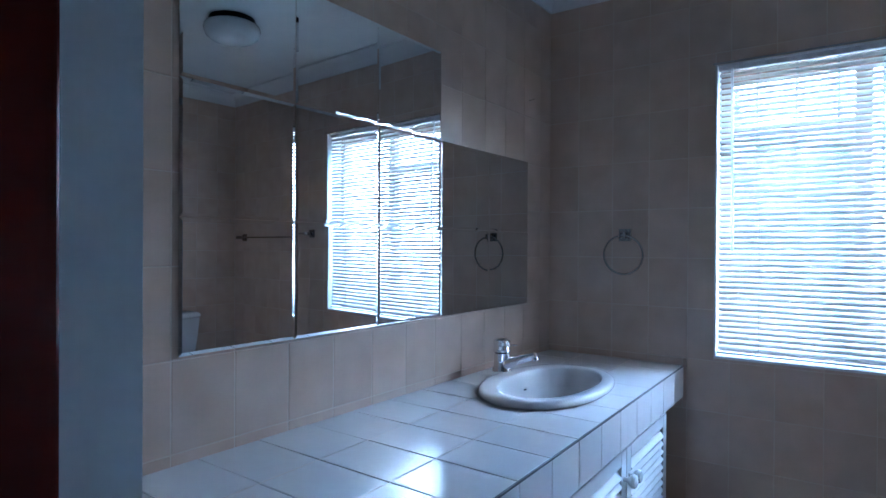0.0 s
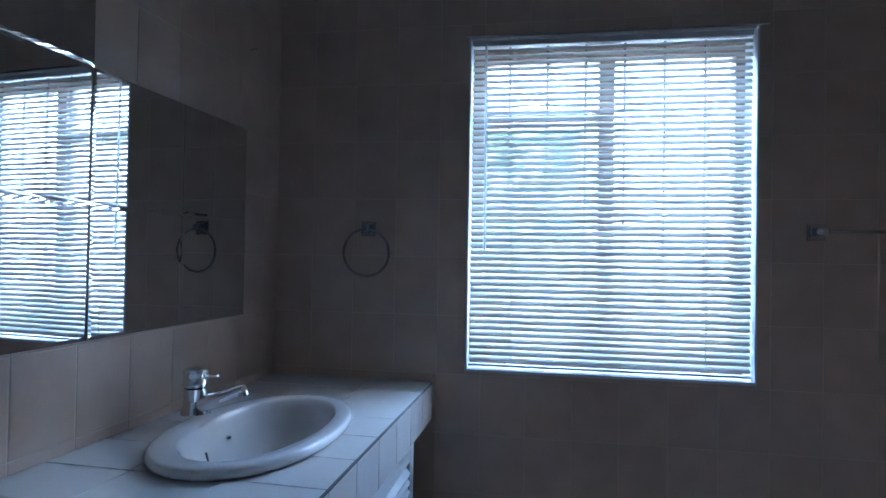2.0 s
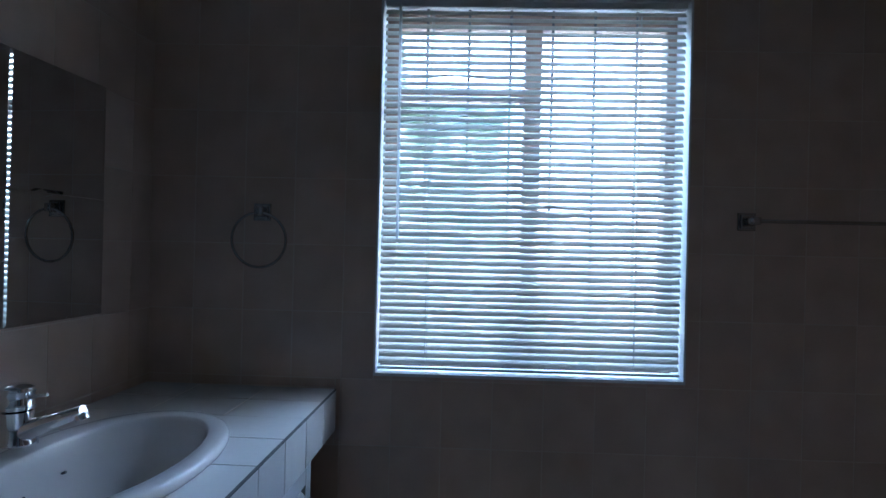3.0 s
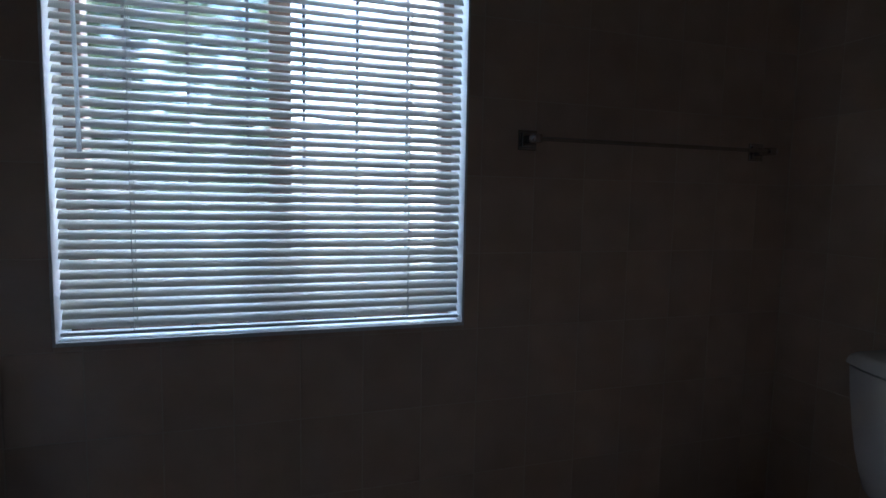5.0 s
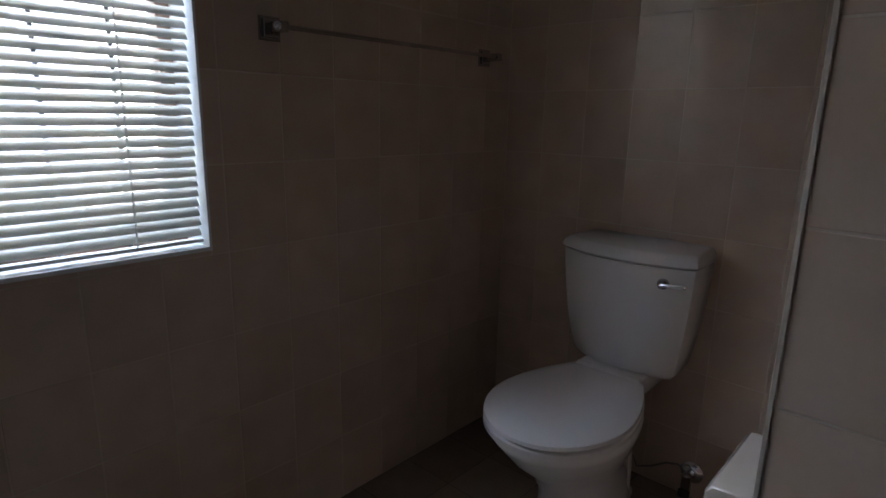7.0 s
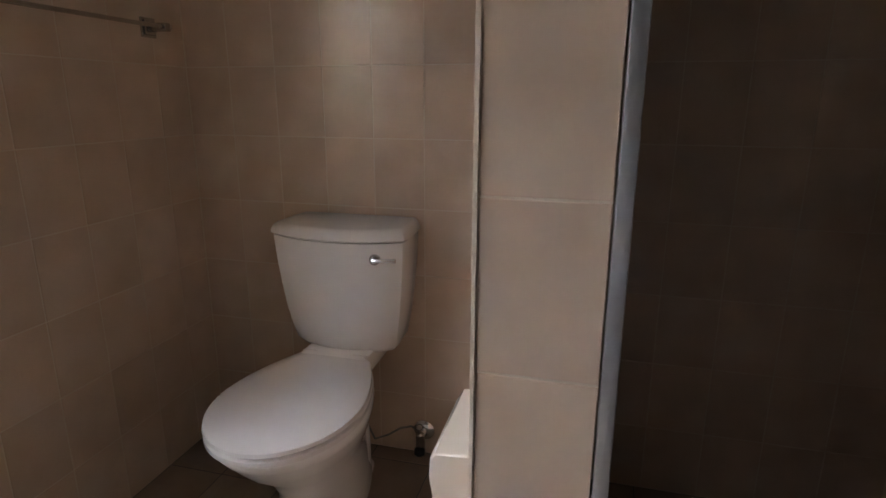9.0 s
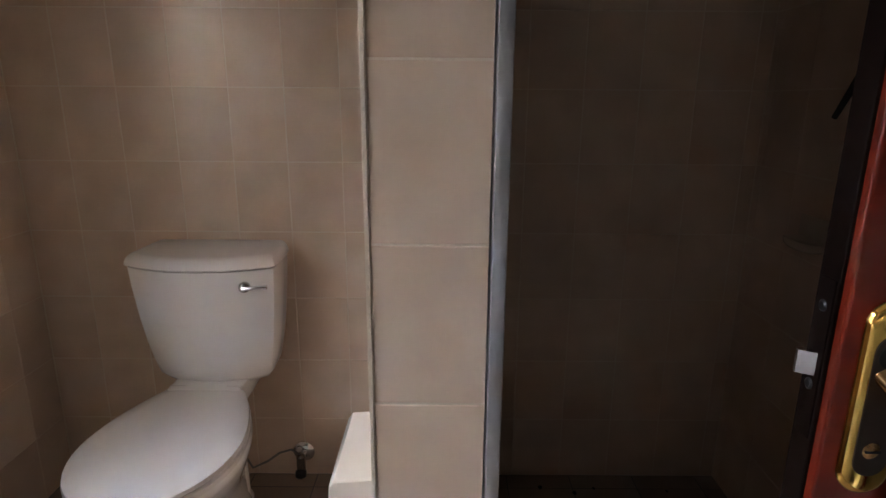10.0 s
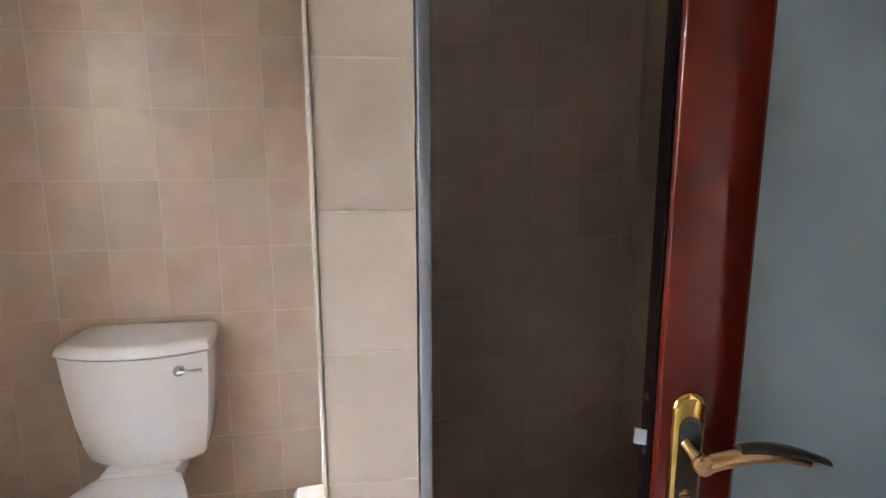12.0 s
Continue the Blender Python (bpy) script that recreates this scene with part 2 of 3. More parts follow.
# ---- the bathroom's plan (x east, y north, floor at 0) ----
XE = 2.74            # toilet wall
YS = -2.20           # doorway wall
TOP = 2.305          # top of the tiles
CEIL = 2.385
WX0, WX1, WZ0, WZ1 = 0.737, 1.660, 0.813, 1.953   # window opening
PX, PY0, PY1 = 1.747, -1.237, -1.100             # end of the partition beside the toilet
SHY = -2.06          # back of the shower recess
CX, CZ = 0.621, 0.772  # counter edge and height
DX0, DX1, DH = 0.64, 1.47, 2.03                 # doorway
WEST = pose(0.047, 0.0, 0.0, 0, 0, -3.15)       # the mirror wall runs out of square with the window wall
COUNTER = pose(0.008, 0.0, 0.0, 0, 0, -1.6)     # the counter in front of it, a little less


def wall(name, boxes, mat=GROUT, label=""):
    bm = bmesh.new()
    for b in boxes:
        add_box(bm, *b)
    return tagged(part(name, bm, mat), label, "wall", kind="structure")


def pierced(x0, x1, y0, y1, z0, z1, hole):
    """A wall along x with one opening (x0, x1, z0, z1) through it."""
    bm = bmesh.new()
    hx0, hx1, hz0, hz1 = hole
    front, back = [], []
    for y, rows in ((y0, front), (y1, back)):
        for ring in (((x0, z0), (x1, z0), (x1, z1), (x0, z1)), ((hx0, hz0), (hx1, hz0), (hx1, hz1), (hx0, hz1))):
            rows.append([bm.verts.new((x, y, z)) for x, z in ring])
    for o, i in (front, back):
        for k in range(4):
            bm.faces.new((o[k], o[(k + 1) % 4], i[(k + 1) % 4], i[k]))
    for r in (0, 1):
        for k in range(4):
            bm.faces.new((front[r][k], front[r][(k + 1) % 4], back[r][(k + 1) % 4], back[r][k]))
    return bm


S = 0.0013           # tile faces stand this far proud of the grout
wall_north = tagged(part("wall_north", pierced(-0.2, XE + 0.2, S, 0.22, -0.1, 2.6, (WX0, WX1, WZ0, WZ1)), GROUT),
                    "beige tiled wall with a window opening", "wall", kind="structure")
wall_west = wall("wall_west", [(-0.25, -S, YS - 0.1, 0.1, -0.1, 2.6)], label="beige tiled wall behind the vanity counter")
wall_west.matrix_basis = WEST
wall_east = wall("wall_east", [(XE + S, XE + 0.2, YS - 0.1, S, -0.1, 2.6)], label="beige tiled wall behind the toilet and shower")
wall_partition = wall("wall_partition", [(PX + S, XE + S, PY0 + S, PY1 - S, -0.05, 2.6)],
                      label="tiled partition between toilet and shower recess")
wall_south = tagged(part("wall_south", pierced(-0.2, XE + 0.2, YS - 0.11, YS, -0.12, 2.6, (DX0, DX1, -0.06, DH)), PLASTER),
                    "painted wall with the doorway", "wall", kind="structure")
wall_shower = wall("wall_shower", [(PX, XE + S, YS, SHY - S, -0.05, 2.6)], label="tiled back wall of the shower recess")

floor = tagged(part("floor", box(-0.2, XE + 0.2, YS - 0.11, 0.1, -0.12, -S), DARK_GROUT), "brown tiled bathroom floor", "floor", kind="structure")
ceiling = tagged(part("ceiling", box(-0.2, XE + 0.2, YS - 0.11, 0.22, CEIL, CEIL + 0.12), PLASTER), "white painted ceiling", "ceiling", kind="structure")


def cornice(name, a, b, inward):
    """A coved moulding along the top of a wall from a to b."""
    a, b, w = Vector(a), Vector(b), Vector(inward)
    prof = [(0, -0.08), (0.008, -0.08), (0.008, -0.072)]
    prof += [(0.008 + 0.06 * (1 - math.cos(t)), -0.072 + 0.062 * math.sin(t)) for t in [math.pi / 2 * k / 6 for k in range(1, 7)]]
    prof += [(0.08, -0.01), (0.08, -0.0005), (0, -0.0005)]
    rings = [[p + w * d + Vector((0, 0, CEIL + z)) for d, z in prof] for p in (a, b)]
    return tagged(part(name, loft(rings), PLASTER), "white coved plaster cornice", "cornice", kind="structure")


cornice("trim_cornice_west", (-0.001, YS, 0), (-0.001, 0.02, 0), (1, 0, 0)).matrix_basis = WEST
cornice("trim_cornice_north", (0, 0.001, 0), (XE, 0.001, 0), (0, -1, 0))
cornice("trim_cornice_east", (XE + 0.001, 0, 0), (XE + 0.001, PY1, 0), (-1, 0, 0))
cornice("trim_cornice_partition", (PX, PY1 - 0.001, 0), (XE, PY1 - 0.001, 0), (0, 1, 0))

# bedroom beyond the doorway, plain
wall("wall_bedroom_west", [(-1.3, -1.2, -5.5, YS - 0.11, 0, 2.6)], PLASTER, "plain painted bedroom wall")
wall("wall_bedroom_east", [(3.4, 3.5, -5.5, YS - 0.11, 0, 2.6)], PLASTER, "plain painted bedroom wall")
for x0, x1 in ((-1.2, -0.2), (XE + 0.2, 3.4)):
    wall("wall_bedroom_north", [(x0, x1, YS - 0.11, YS - 0.01, 0, 2.6)], PLASTER, "plain painted bedroom wall")
wall("wall_bedroom_south", [(-1.2, 3.4, -5.5, -5.4, 0, 2.6)], PLASTER, "plain painted bedroom wall")
tagged(part("floor_bedroom", box(-1.3, 3.5, -5.5, YS - 0.11, -0.12, 0.0), CARPET), "brown carpeted bedroom floor", "floor", kind="structure")
tagged(part("ceiling_bedroom", box(-1.3, 3.5, -5.5, YS - 0.11, 2.45, 2.6), PLASTER), "white bedroom ceiling", "ceiling", kind="structure")

# outdoors
bm = bmesh.new()
bm.faces.new([bm.verts.new((x, y, -0.3)) for x, y in ((-400, 0.22), (400, 0.22), (400, 400), (-400, 400))])
tagged(part("ground", bm, GROUND), "pale sunlit paving outside the window", "paving", kind="structure")

house_wing = thing("house_wing", "white rendered wing of the house in full sun", "house", (2.4, 0.3, -0.3), kind="structure")
part("wall", box(0.0, 0.25, -0.08, 5.2, 0.0, 3.1, 0.01), WHITE_RENDER, house_wing)
part("eaves", box(-0.02, 0.6, -0.08, 5.4, 3.1, 3.22, 0.01), TIMBER, house_wing)
garden_wall = tagged(part("garden_wall", box(-9.0, 14.0, 6.2, 6.4, -0.3, 2.0, 0.02), PALE_RENDER), "pale rendered boundary wall in sunlight", "wall", kind="structure")

# ---- doorway ----
jamb = thing("door_frame", "dark red mahogany door frame with white painted reveal", "door frame", kind="structure")
part("reveal", box(DX0 - 0.004, DX0 + 0.010, YS - 0.062, YS + 0.004, 0, DH), GREY_PAINT, jamb, "white painted reveal")
part("reveal", box(DX1 - 0.004, DX1 + 0.004, YS - 0.062, YS + 0.002, 0, DH), GREY_PAINT, jamb)
part("post", box(DX0 - 0.02, DX0 + 0.03, YS - 0.13, YS - 0.062, 0, DH, 0.003), MAHOGANY, jamb)
part("post", box(DX1 - 0.01, DX1 + 0.02, YS - 0.13, YS - 0.062, 0, DH, 0.003), MAHOGANY, jamb)
part("lintel", box(DX0 - 0.02, DX1 + 0.02, YS - 0.13, YS - 0.004, DH - 0.03, DH + 0.03, 0.003), MAHOGANY, jamb)

# the open leaf stands square to the doorway wall
LX, LT, LY0, LY1 = 1.510, 0.032, YS + 0.015, -1.468
door = thing("door_1", "open red mahogany door with a frosted glass panel", "door", (LX, LY0, 0.01), kind="structure")


def door_part(name, bm, mat, label="", smooth=None, parent=None):
    bmesh.ops.translate(bm, vec=Vector((-LX, -LY0, -0.01)), verts=bm.verts)
    return part(name, bm, mat, parent or door, label, smooth)


ST = 0.088
door_part("stile", box(LX, LX + LT, LY1 - ST, LY1 + 0.004, 0.01, DH - 0.035, 0.003, 3), MAHOGANY, smooth=40)
door_part("stile", box(LX, LX + LT, LY0, LY0 + ST, 0.01, DH - 0.035, 0.003), MAHOGANY, smooth=40)
for z0, z1 in ((0.01, 0.22), (DH - 0.135, DH - 0.035)):
    door_part("rail", box(LX + 0.0005, LX + LT - 0.0005, LY0 + ST, LY1 - ST, z0, z1, 0.002), MAHOGANY)
door_part("glass_panel", box(LX + 0.014, LX + 0.020, LY0 + ST - 0.006, LY1 - ST + 0.006, 0.21, DH - 0.13), FROSTED, "frosted blue-grey glass")
for y0, y1, z0, z1 in ((LY1 - ST - 0.008, LY1 - ST, 0.22, DH - 0.135), (LY0 + ST, LY0 + ST + 0.008, 0.22, DH - 0.135),
                       (LY0 + ST + 0.008, LY1 - ST - 0.008, 0.22, 0.228), (LY0 + ST + 0.008, LY1 - ST - 0.008, DH - 0.143, DH - 0.135)):
    door_part("glazing_bead", box(LX + 0.009, LX + 0.0135, y0, y1, z0, z1, 0.002), MAHOGANY)
# near-black strip along the free edge, much darker than the leaf's faces
door_part("edge_lipping", box(LX + 0.008, LX + LT - 0.0015, LY1 + 0.002, LY1 + 0.007, 0.01, DH - 0.035, 0.001), DARK_EDGE, "near-black door edge")

# ---- shower recess ----
fr = thing("shower_enclosure", "grey anodised aluminium shower door surround, doorless", "shower enclosure", (PX, PY0, 0))
part("upright", box(-0.012, 0.030, -0.0175, -0.001, 0.08, 2.0, 0.002), ALUMINIUM, fr, smooth=40)
part("upright", box(0.0, 0.03, SHY - PY0 + 0.002, SHY - PY0 + 0.027, 0.08, 2.0, 0.002), ALUMINIUM, fr, smooth=40)
part("top_bar", box(0.0, 0.03, SHY - PY0 + 0.027, -0.026, 1.965, 2.0, 0.002), ALUMINIUM, fr, smooth=40)
part("threshold_bar", box(0.0, 0.03, SHY - PY0 + 0.027, -0.026, 0.08, 0.105, 0.002), ALUMINIUM, fr, smooth=40)
kerb = tagged(part("shower_kerb", box(PX - 0.005, PX + 0.09, SHY, PY0, -0.004, 0.08, 0.004), TILE), "tiled kerb at the shower threshold", "kerb", kind="structure")

# ---- window ----
win = thing("window_1", "brown timber window with fanlight and burglar bars", "window", ((WX0 + WX1) / 2, 0.14, WZ0), kind="structure")


def win_part(name, bm, mat, label="", smooth=None, parent=None):
    bmesh.ops.translate(bm, vec=-Vector(win.location), verts=bm.verts)
    return part(name, bm, mat, parent or win, label, smooth)


MX0, MX1, TZ0, TZ1 = 1.181, 1.234, 1.670, 1.712
y0, y1 = 0.11, 0.165
win_part("frame_jamb", box(WX0 + 0.001, WX0 + 0.045, y0, y1, WZ0 + 0.001, WZ1 - 0.001, 0.003), TIMBER)
win_part("frame_jamb", box(WX1 - 0.034, WX1 - 0.001, y0, y1, WZ0 + 0.001, WZ1 - 0.001, 0.003), TIMBER)
win_part("frame_head", box(WX0 + 0.045, WX1 - 0.034, y0 + 0.001, y1 - 0.001, WZ1 - 0.055, WZ1 - 0.001, 0.003), TIMBER)
win_part("frame_sill", box(WX0 + 0.045, WX1 - 0.034, y0 + 0.001, y1 + 0.03, WZ0 + 0.001, WZ0 + 0.045, 0.003), TIMBER)
win_part("mullion", box(MX0, MX1, y0 - 0.004, y1 - 0.002, WZ0 + 0.045, WZ1 - 0.055, 0.003), TIMBER)
win_part("transom", box(WX0 + 0.045, MX0, y0 - 0.002, y1 - 0.003, TZ0, TZ1, 0.003), TIMBER)
for x0, x1, z0, z1 in ((WX0 + 0.045, MX0, WZ0 + 0.045, TZ0), (WX0 + 0.045, MX0, TZ1, WZ1 - 0.055), (MX1, WX1 - 0.034, WZ0 + 0.045, WZ1 - 0.055)):
    p = win_part("pane", box(x0 - 0.004, x1 + 0.004, 0.135, 0.139, z0 - 0.004, z1 + 0.004), PANE)
    p.visible_shadow = False
for k in range(6):
    x = 0.871 + k * 0.1305
    win_part("burglar_bar", tube([(x, 0.085, WZ0 + 0.006), (x, 0.085, WZ1 - 0.004)], 0.0045, 8), IRON)
# plastered reveal and thin white edge trim
for b in ((WX0, WX0 + 0.004, 0.006, 0.11, WZ0, WZ1), (WX1 - 0.004, WX1, 0.006, 0.11, WZ0, WZ1),
          (WX0 + 0.004, WX1 - 0.004, 0.006, 0.11, WZ0, WZ0 + 0.006), (WX0 + 0.004, WX1 - 0.004, 0.006, 0.11, WZ1 - 0.004, WZ1)):
    win_part("reveal", box(*b), WHITE_TRIM)
tw = 0.0045
for b in ((WX0 - 0.002, WX0 + tw, WZ0 - 0.002, WZ1), (WX1 - tw, WX1 + 0.002, WZ0 - 0.002, WZ1), (WX0 + tw, WX1 - tw, WZ0 - 0.002, WZ0 + 0.0075)):
    win_part("edge_trim", box(b[0], b[1], -0.003, 0.006, b[2], b[3], 0.0012), WHITE_TRIM, "white edge trim")
win_part("edge_trim", box(WX0 - 0.012, WX1 + 0.03, -0.004, 0.005, WZ1 + 0.001, WZ1 + 0.007, 0.001), DULL_CHROME, "thin metal edge trim")

# ---- venetian blind ----
BY = 0.030
blind = thing("venetian_blind", "white slatted venetian blind nearly closed in the window", "blind", ((WX0 + WX1) / 2, BY, WZ1 - 0.004))


def blind_part(name, bm, mat, label="", smooth=None):
    bmesh.ops.translate(bm, vec=-Vector(blind.location), verts=bm.verts)
    return part(name, bm, mat, blind, label, smooth)


bx0, bx1 = WX0 + 0.007, WX1 - 0.007
blind_part("headrail", box(bx0, bx1, BY - 0.012, BY + 0.012, WZ1 - 0.022, WZ1 - 0.004, 0.002), WHITE_TRIM)
PITCH, SLW = 0.0217, 0.025
z_top, z_low = WZ1 - 0.036, WZ0 + 0.026
n_slats = int((z_top - z_low) / PITCH) + 1
TILT = 50


def slat_mesh(sag=0.0, kink=None):
    """A gently arched slat, its room edge low and its outer edge high."""
    bm = bmesh.new()
    xs = [bx0 + 0.002 + (bx1 - bx0 - 0.004) * i / 14 for i in range(15)]
    rings = []
    for x in xs:
        row = []
        for j in range(5):
            s = j / 4 - 0.5
            y, z = SLW * s, 0.0034 * (1 - 4 * s * s)
            a = radians(TILT)
            if kink and abs(x - kink[0]) < kink[2]:
                z += kink[1] * (1 - abs(x - kink[0]) / kink[2]) * (0.5 - s)
            yy, zz = y * math.cos(a) - z * math.sin(a), y * math.sin(a) + z * math.cos(a)
            row.append((x - blind.location.x, yy, zz - sag * math.sin(math.pi * (x - bx0) / (bx1 - bx0))))
        rings.append(row)
    return finish(loft(rings, bm, False, False, closed=False), "slat", SLAT, 60)


plain = [slat_mesh(0.0004), slat_mesh(0.0006), slat_mesh(0.0002)]
bent = {9: slat_mesh(0.0004, (0.96, 0.012, 0.09)), 27: slat_mesh(0.0004, (1.255, 0.009, 0.035)), 28: slat_mesh(0.0004, (1.262, -0.006, 0.025)),
        30: slat_mesh(0.0004, (1.30, 0.009, 0.04))}
rb = random.Random(5)
for i in range(n_slats):
    s = new("slat", bent.get(i) or plain[rb.randrange(3)])
    s.parent = blind
    s.location = (rb.gauss(0, 0.0006), rb.gauss(0, 0.0002), z_top - i * PITCH - blind.location.z)
    s.rotation_euler = (radians(rb.gauss(0, 0.2)), radians(rb.gauss(0, 0.03)), 0)
zb = z_top - n_slats * PITCH
blind_part("bottom_rail", box(bx0, bx1, BY - 0.011, BY + 0.011, zb - 0.004, zb + 0.004, 0.0015), WHITE_TRIM)
for x in (WX0 + 0.150, WX1 - 0.146):
    for dy in (-0.011, 0.011):
        blind_part("ladder_cord", tube([(x, BY + dy, WZ1 - 0.03), (x, BY + dy, zb)], 0.0009, 5), CORD)
    blind_part("lift_cord", tube([(x + 0.006, BY, WZ1 - 0.03), (x + 0.006, BY, zb)], 0.0011, 5), CORD)
blind_part("tilt_wand", tube([(WX0 + 0.055, BY - 0.022, WZ1 - 0.02), (WX0 + 0.06, BY - 0.024, 1.225)], 0.0045, 6), WAND, "clear plastic tilt wand", 40)

# ---- mirror tiles over the vanity ----
mirror = thing("wall_mirror", "large wall mirror of square panes over the vanity counter", "mirror", (0.0, -1.0, 1.0), turn=WEST)
MW, MH, MY, MZ = 0.305, 0.299, -1.750, 1.004


def mirror_mesh():
    w, h, c = MW / 2 - 0.0007, MH / 2 - 0.0007, 0.0075
    rings = [[(x, -w + i, -h + i), (x, w - i, -h + i), (x, w - i, h - i), (x, -w + i, h - i)] for x, i in ((0, 0), (0.0026, 0), (0.0033, c))]
    return finish(loft(rings), "mirror_tile", MIRROR)


mm = mirror_mesh()
rm = random.Random(3)
for col in range(5):
    for row in range(3 if col < 3 else 2):
        t = new("mirror_tile", mm)
        t.parent = mirror
        t.location = (0.0052, MY + (col + 0.5) * MW + 1.0, MZ + (row + 0.5) * MH - 1.0)
        t.rotation_euler = (0, radians(rm.gauss(0, 0.2)), radians(rm.gauss(0, 0.2)))

# ---- vanity counter and cabinet ----
BX, BYC = 0.341, -0.652   # basin centre
HX, HY, HC = 0.158, 0.268, BX + 0.006     # opening in the counter


def round_basin(r, z0, z1, n=16):
    """The pieces of a counter rectangle left outside the basin's opening, as solid shapes."""
    u0, u1, v0, v1 = r
    if u1 < HC - HX or u0 > HC + HX or v1 < BYC - HY or v0 > BYC + HY:
        return None
    made = []
    for side in (0, 1):
        run = []
        for i in range(n + 1):
            v = v0 + (v1 - v0) * i / n
            w = HX * math.sqrt(max(0.0, 1 - ((v - BYC) / HY) ** 2))
            a, b = (u0, min(u1, HC - w)) if side == 0 else (max(u0, HC + w), u1)
            if w == 0.0:
                a, b = (u0, min(u1, HC)) if side == 0 else (max(u0, HC), u1)
            if b - a > 0.004:
                run.append([(a, v, z0), (b, v, z0), (b, v, z1), (a, v, z1)])
        if len(run) > 1:
            made.append(loft(run))
    return made


counter = thing("vanity_counter", "pale tiled vanity counter along the mirror wall", "counter", (0.3, -1.1, CZ), turn=COUNTER)
off = Vector((0.3, -1.1, CZ))
for bm in round_basin((-0.05, CX - 0.006, YS + 0.002, 0.004), CZ - 0.125, CZ - 0.003, 160):
    bmesh.ops.translate(bm, vec=-off, verts=bm.verts)
    part("slab", bm, DARK_GROUT, counter)

cy = [YS + 0.002] + [y for y in [-0.143 - 0.1555 * k for k in range(14, -1, -1)] if y > YS + 0.01] + [0.002]
cx = [-0.045, 0.208, 0.413, CX - 0.0035]
for a, b in zip(cy, cy[1:]):
    for c, d in zip(cx, cx[1:]):
        r = (c + 0.0012, d - 0.0012, a + 0.0019, b - 0.0019)
        left = round_basin(r, CZ - 0.006, CZ)
        if left is None:
            t = new("tile", tile_mesh(r[1] - r[0], r[3] - r[2], COUNTER_TILE))
            t.parent = counter
            t.location = Vector(((r[0] + r[1]) / 2, (r[2] + r[3]) / 2, CZ + random.gauss(0, 0.0003))) - off
            t.rotation_euler = (random.gauss(0, 0.0015), random.gauss(0, 0.0015), 0)
        for bm in left or ():
            bmesh.ops.translate(bm, vec=-off, verts=bm.verts)
            part("tile", bm, COUNTER_TILE, counter)
    # front edge tile
    t = new("tile", tile_mesh(b - a - 0.0038, 0.118, COUNTER_TILE))
    t.parent = counter
    t.matrix_local = Matrix.Translation(Vector((CX, (a + b) / 2, CZ - 0.064)) - off) @ Matrix(((0, 0, 1, 0), (1, 0, 0, 0), (0, 1, 0, 0), (0, 0, 0, 1)))

bm = box(CX - 0.0048, CX + 0.0004, YS + 0.004, -0.002, CZ - 0.0052, CZ + 0.0004, 0.0012)
bmesh.ops.translate(bm, vec=-off, verts=bm.verts)
part("edge_joint", bm, DARK_GROUT, counter, "dark grout along the front edge")
for x in (0.208, 0.413):
    for ya, yb in ((YS + 0.004, BYC - HY - 0.03), (BYC + HY + 0.03, -0.002)):
        bm = box(x - 0.0009, x + 0.0009, ya, yb, CZ - 0.005, CZ - 0.0009)
        bmesh.ops.translate(bm, vec=-off, verts=bm.verts)
        part("grout_joint", bm, GROUT, counter)

basin = thing("wash_basin", "oval white ceramic drop-in wash basin", "basin", (BX, BYC, CZ), turn=COUNTER)
A, B = 0.195, 0.302
prof = [(0.965, 0.0005), (0.985, 0.004), (1.0, 0.010), (1.0, 0.016), (0.988, 0.022), (0.965, 0.0252), (0.93, 0.026)]
rings = [oval(0, 0, z, A * k, B * k, 64, 2.15) for k, z in prof]
inner = [(1.02, 0.0255), (1.0, 0.023), (0.982, 0.016), (0.955, 0.0), (0.91, -0.03), (0.82, -0.075), (0.66, -0.115), (0.42, -0.14), (0.18, -0.148), (0.09, -0.150)]
rings += [oval(0.010 * min(1, 1.4 - k * 0.4), 0, z, 0.143 * k, 0.250 * k, 64, 2.1) for k, z in inner]
part("bowl", loft(rings, cap0=False), CERAMIC, basin, smooth=50)
part("waste_ring", turned(0.03, 0, [(0.022, -0.149), (0.024, -0.147), (0.016, -0.146), (0.014, -0.149)], 24), CHROME, basin, smooth=40)
part("overflow", turned_along((0.03 - 0.136, 0.045, -0.030), (0.9, -0.1, 0.4), [(0.0026, -0.008), (0.0026, 0.0012), (0.0016, 0.0016)], 16), RUBBER, basin)
part("plug_chain", tube([(-0.100, -0.066, -0.031), (-0.092, -0.073, -0.040), (-0.084, -0.080, -0.048)], 0.0024, 8), IRON, basin, smooth=60)

tap = thing("basin_tap", "chrome single-lever mixer tap on the basin rim", "tap", (0.140, -0.615, CZ + 0.025), turn=COUNTER)
part("body", turned(0, 0, [(0.033, 0), (0.033, 0.006), (0.029, 0.011), (0.027, 0.040), (0.028, 0.058), (0.0285, 0.064)], 36), CHROME, tap, smooth=40)
part("lever_cap", turned(0, 0, [(0.027, 0.066), (0.031, 0.069), (0.0315, 0.076), (0.029, 0.079), (0.029, 0.098), (0.0305, 0.102), (0.029, 0.110), (0.020, 0.115), (0.006, 0.117)], 36), CHROME, tap, smooth=40)
part("lever", tube([(0.022, -0.002, 0.090), (0.046, -0.004, 0.096), (0.066, -0.006, 0.099)], [0.0040, 0.0032, 0.0026], 10), CHROME, tap, smooth=40)
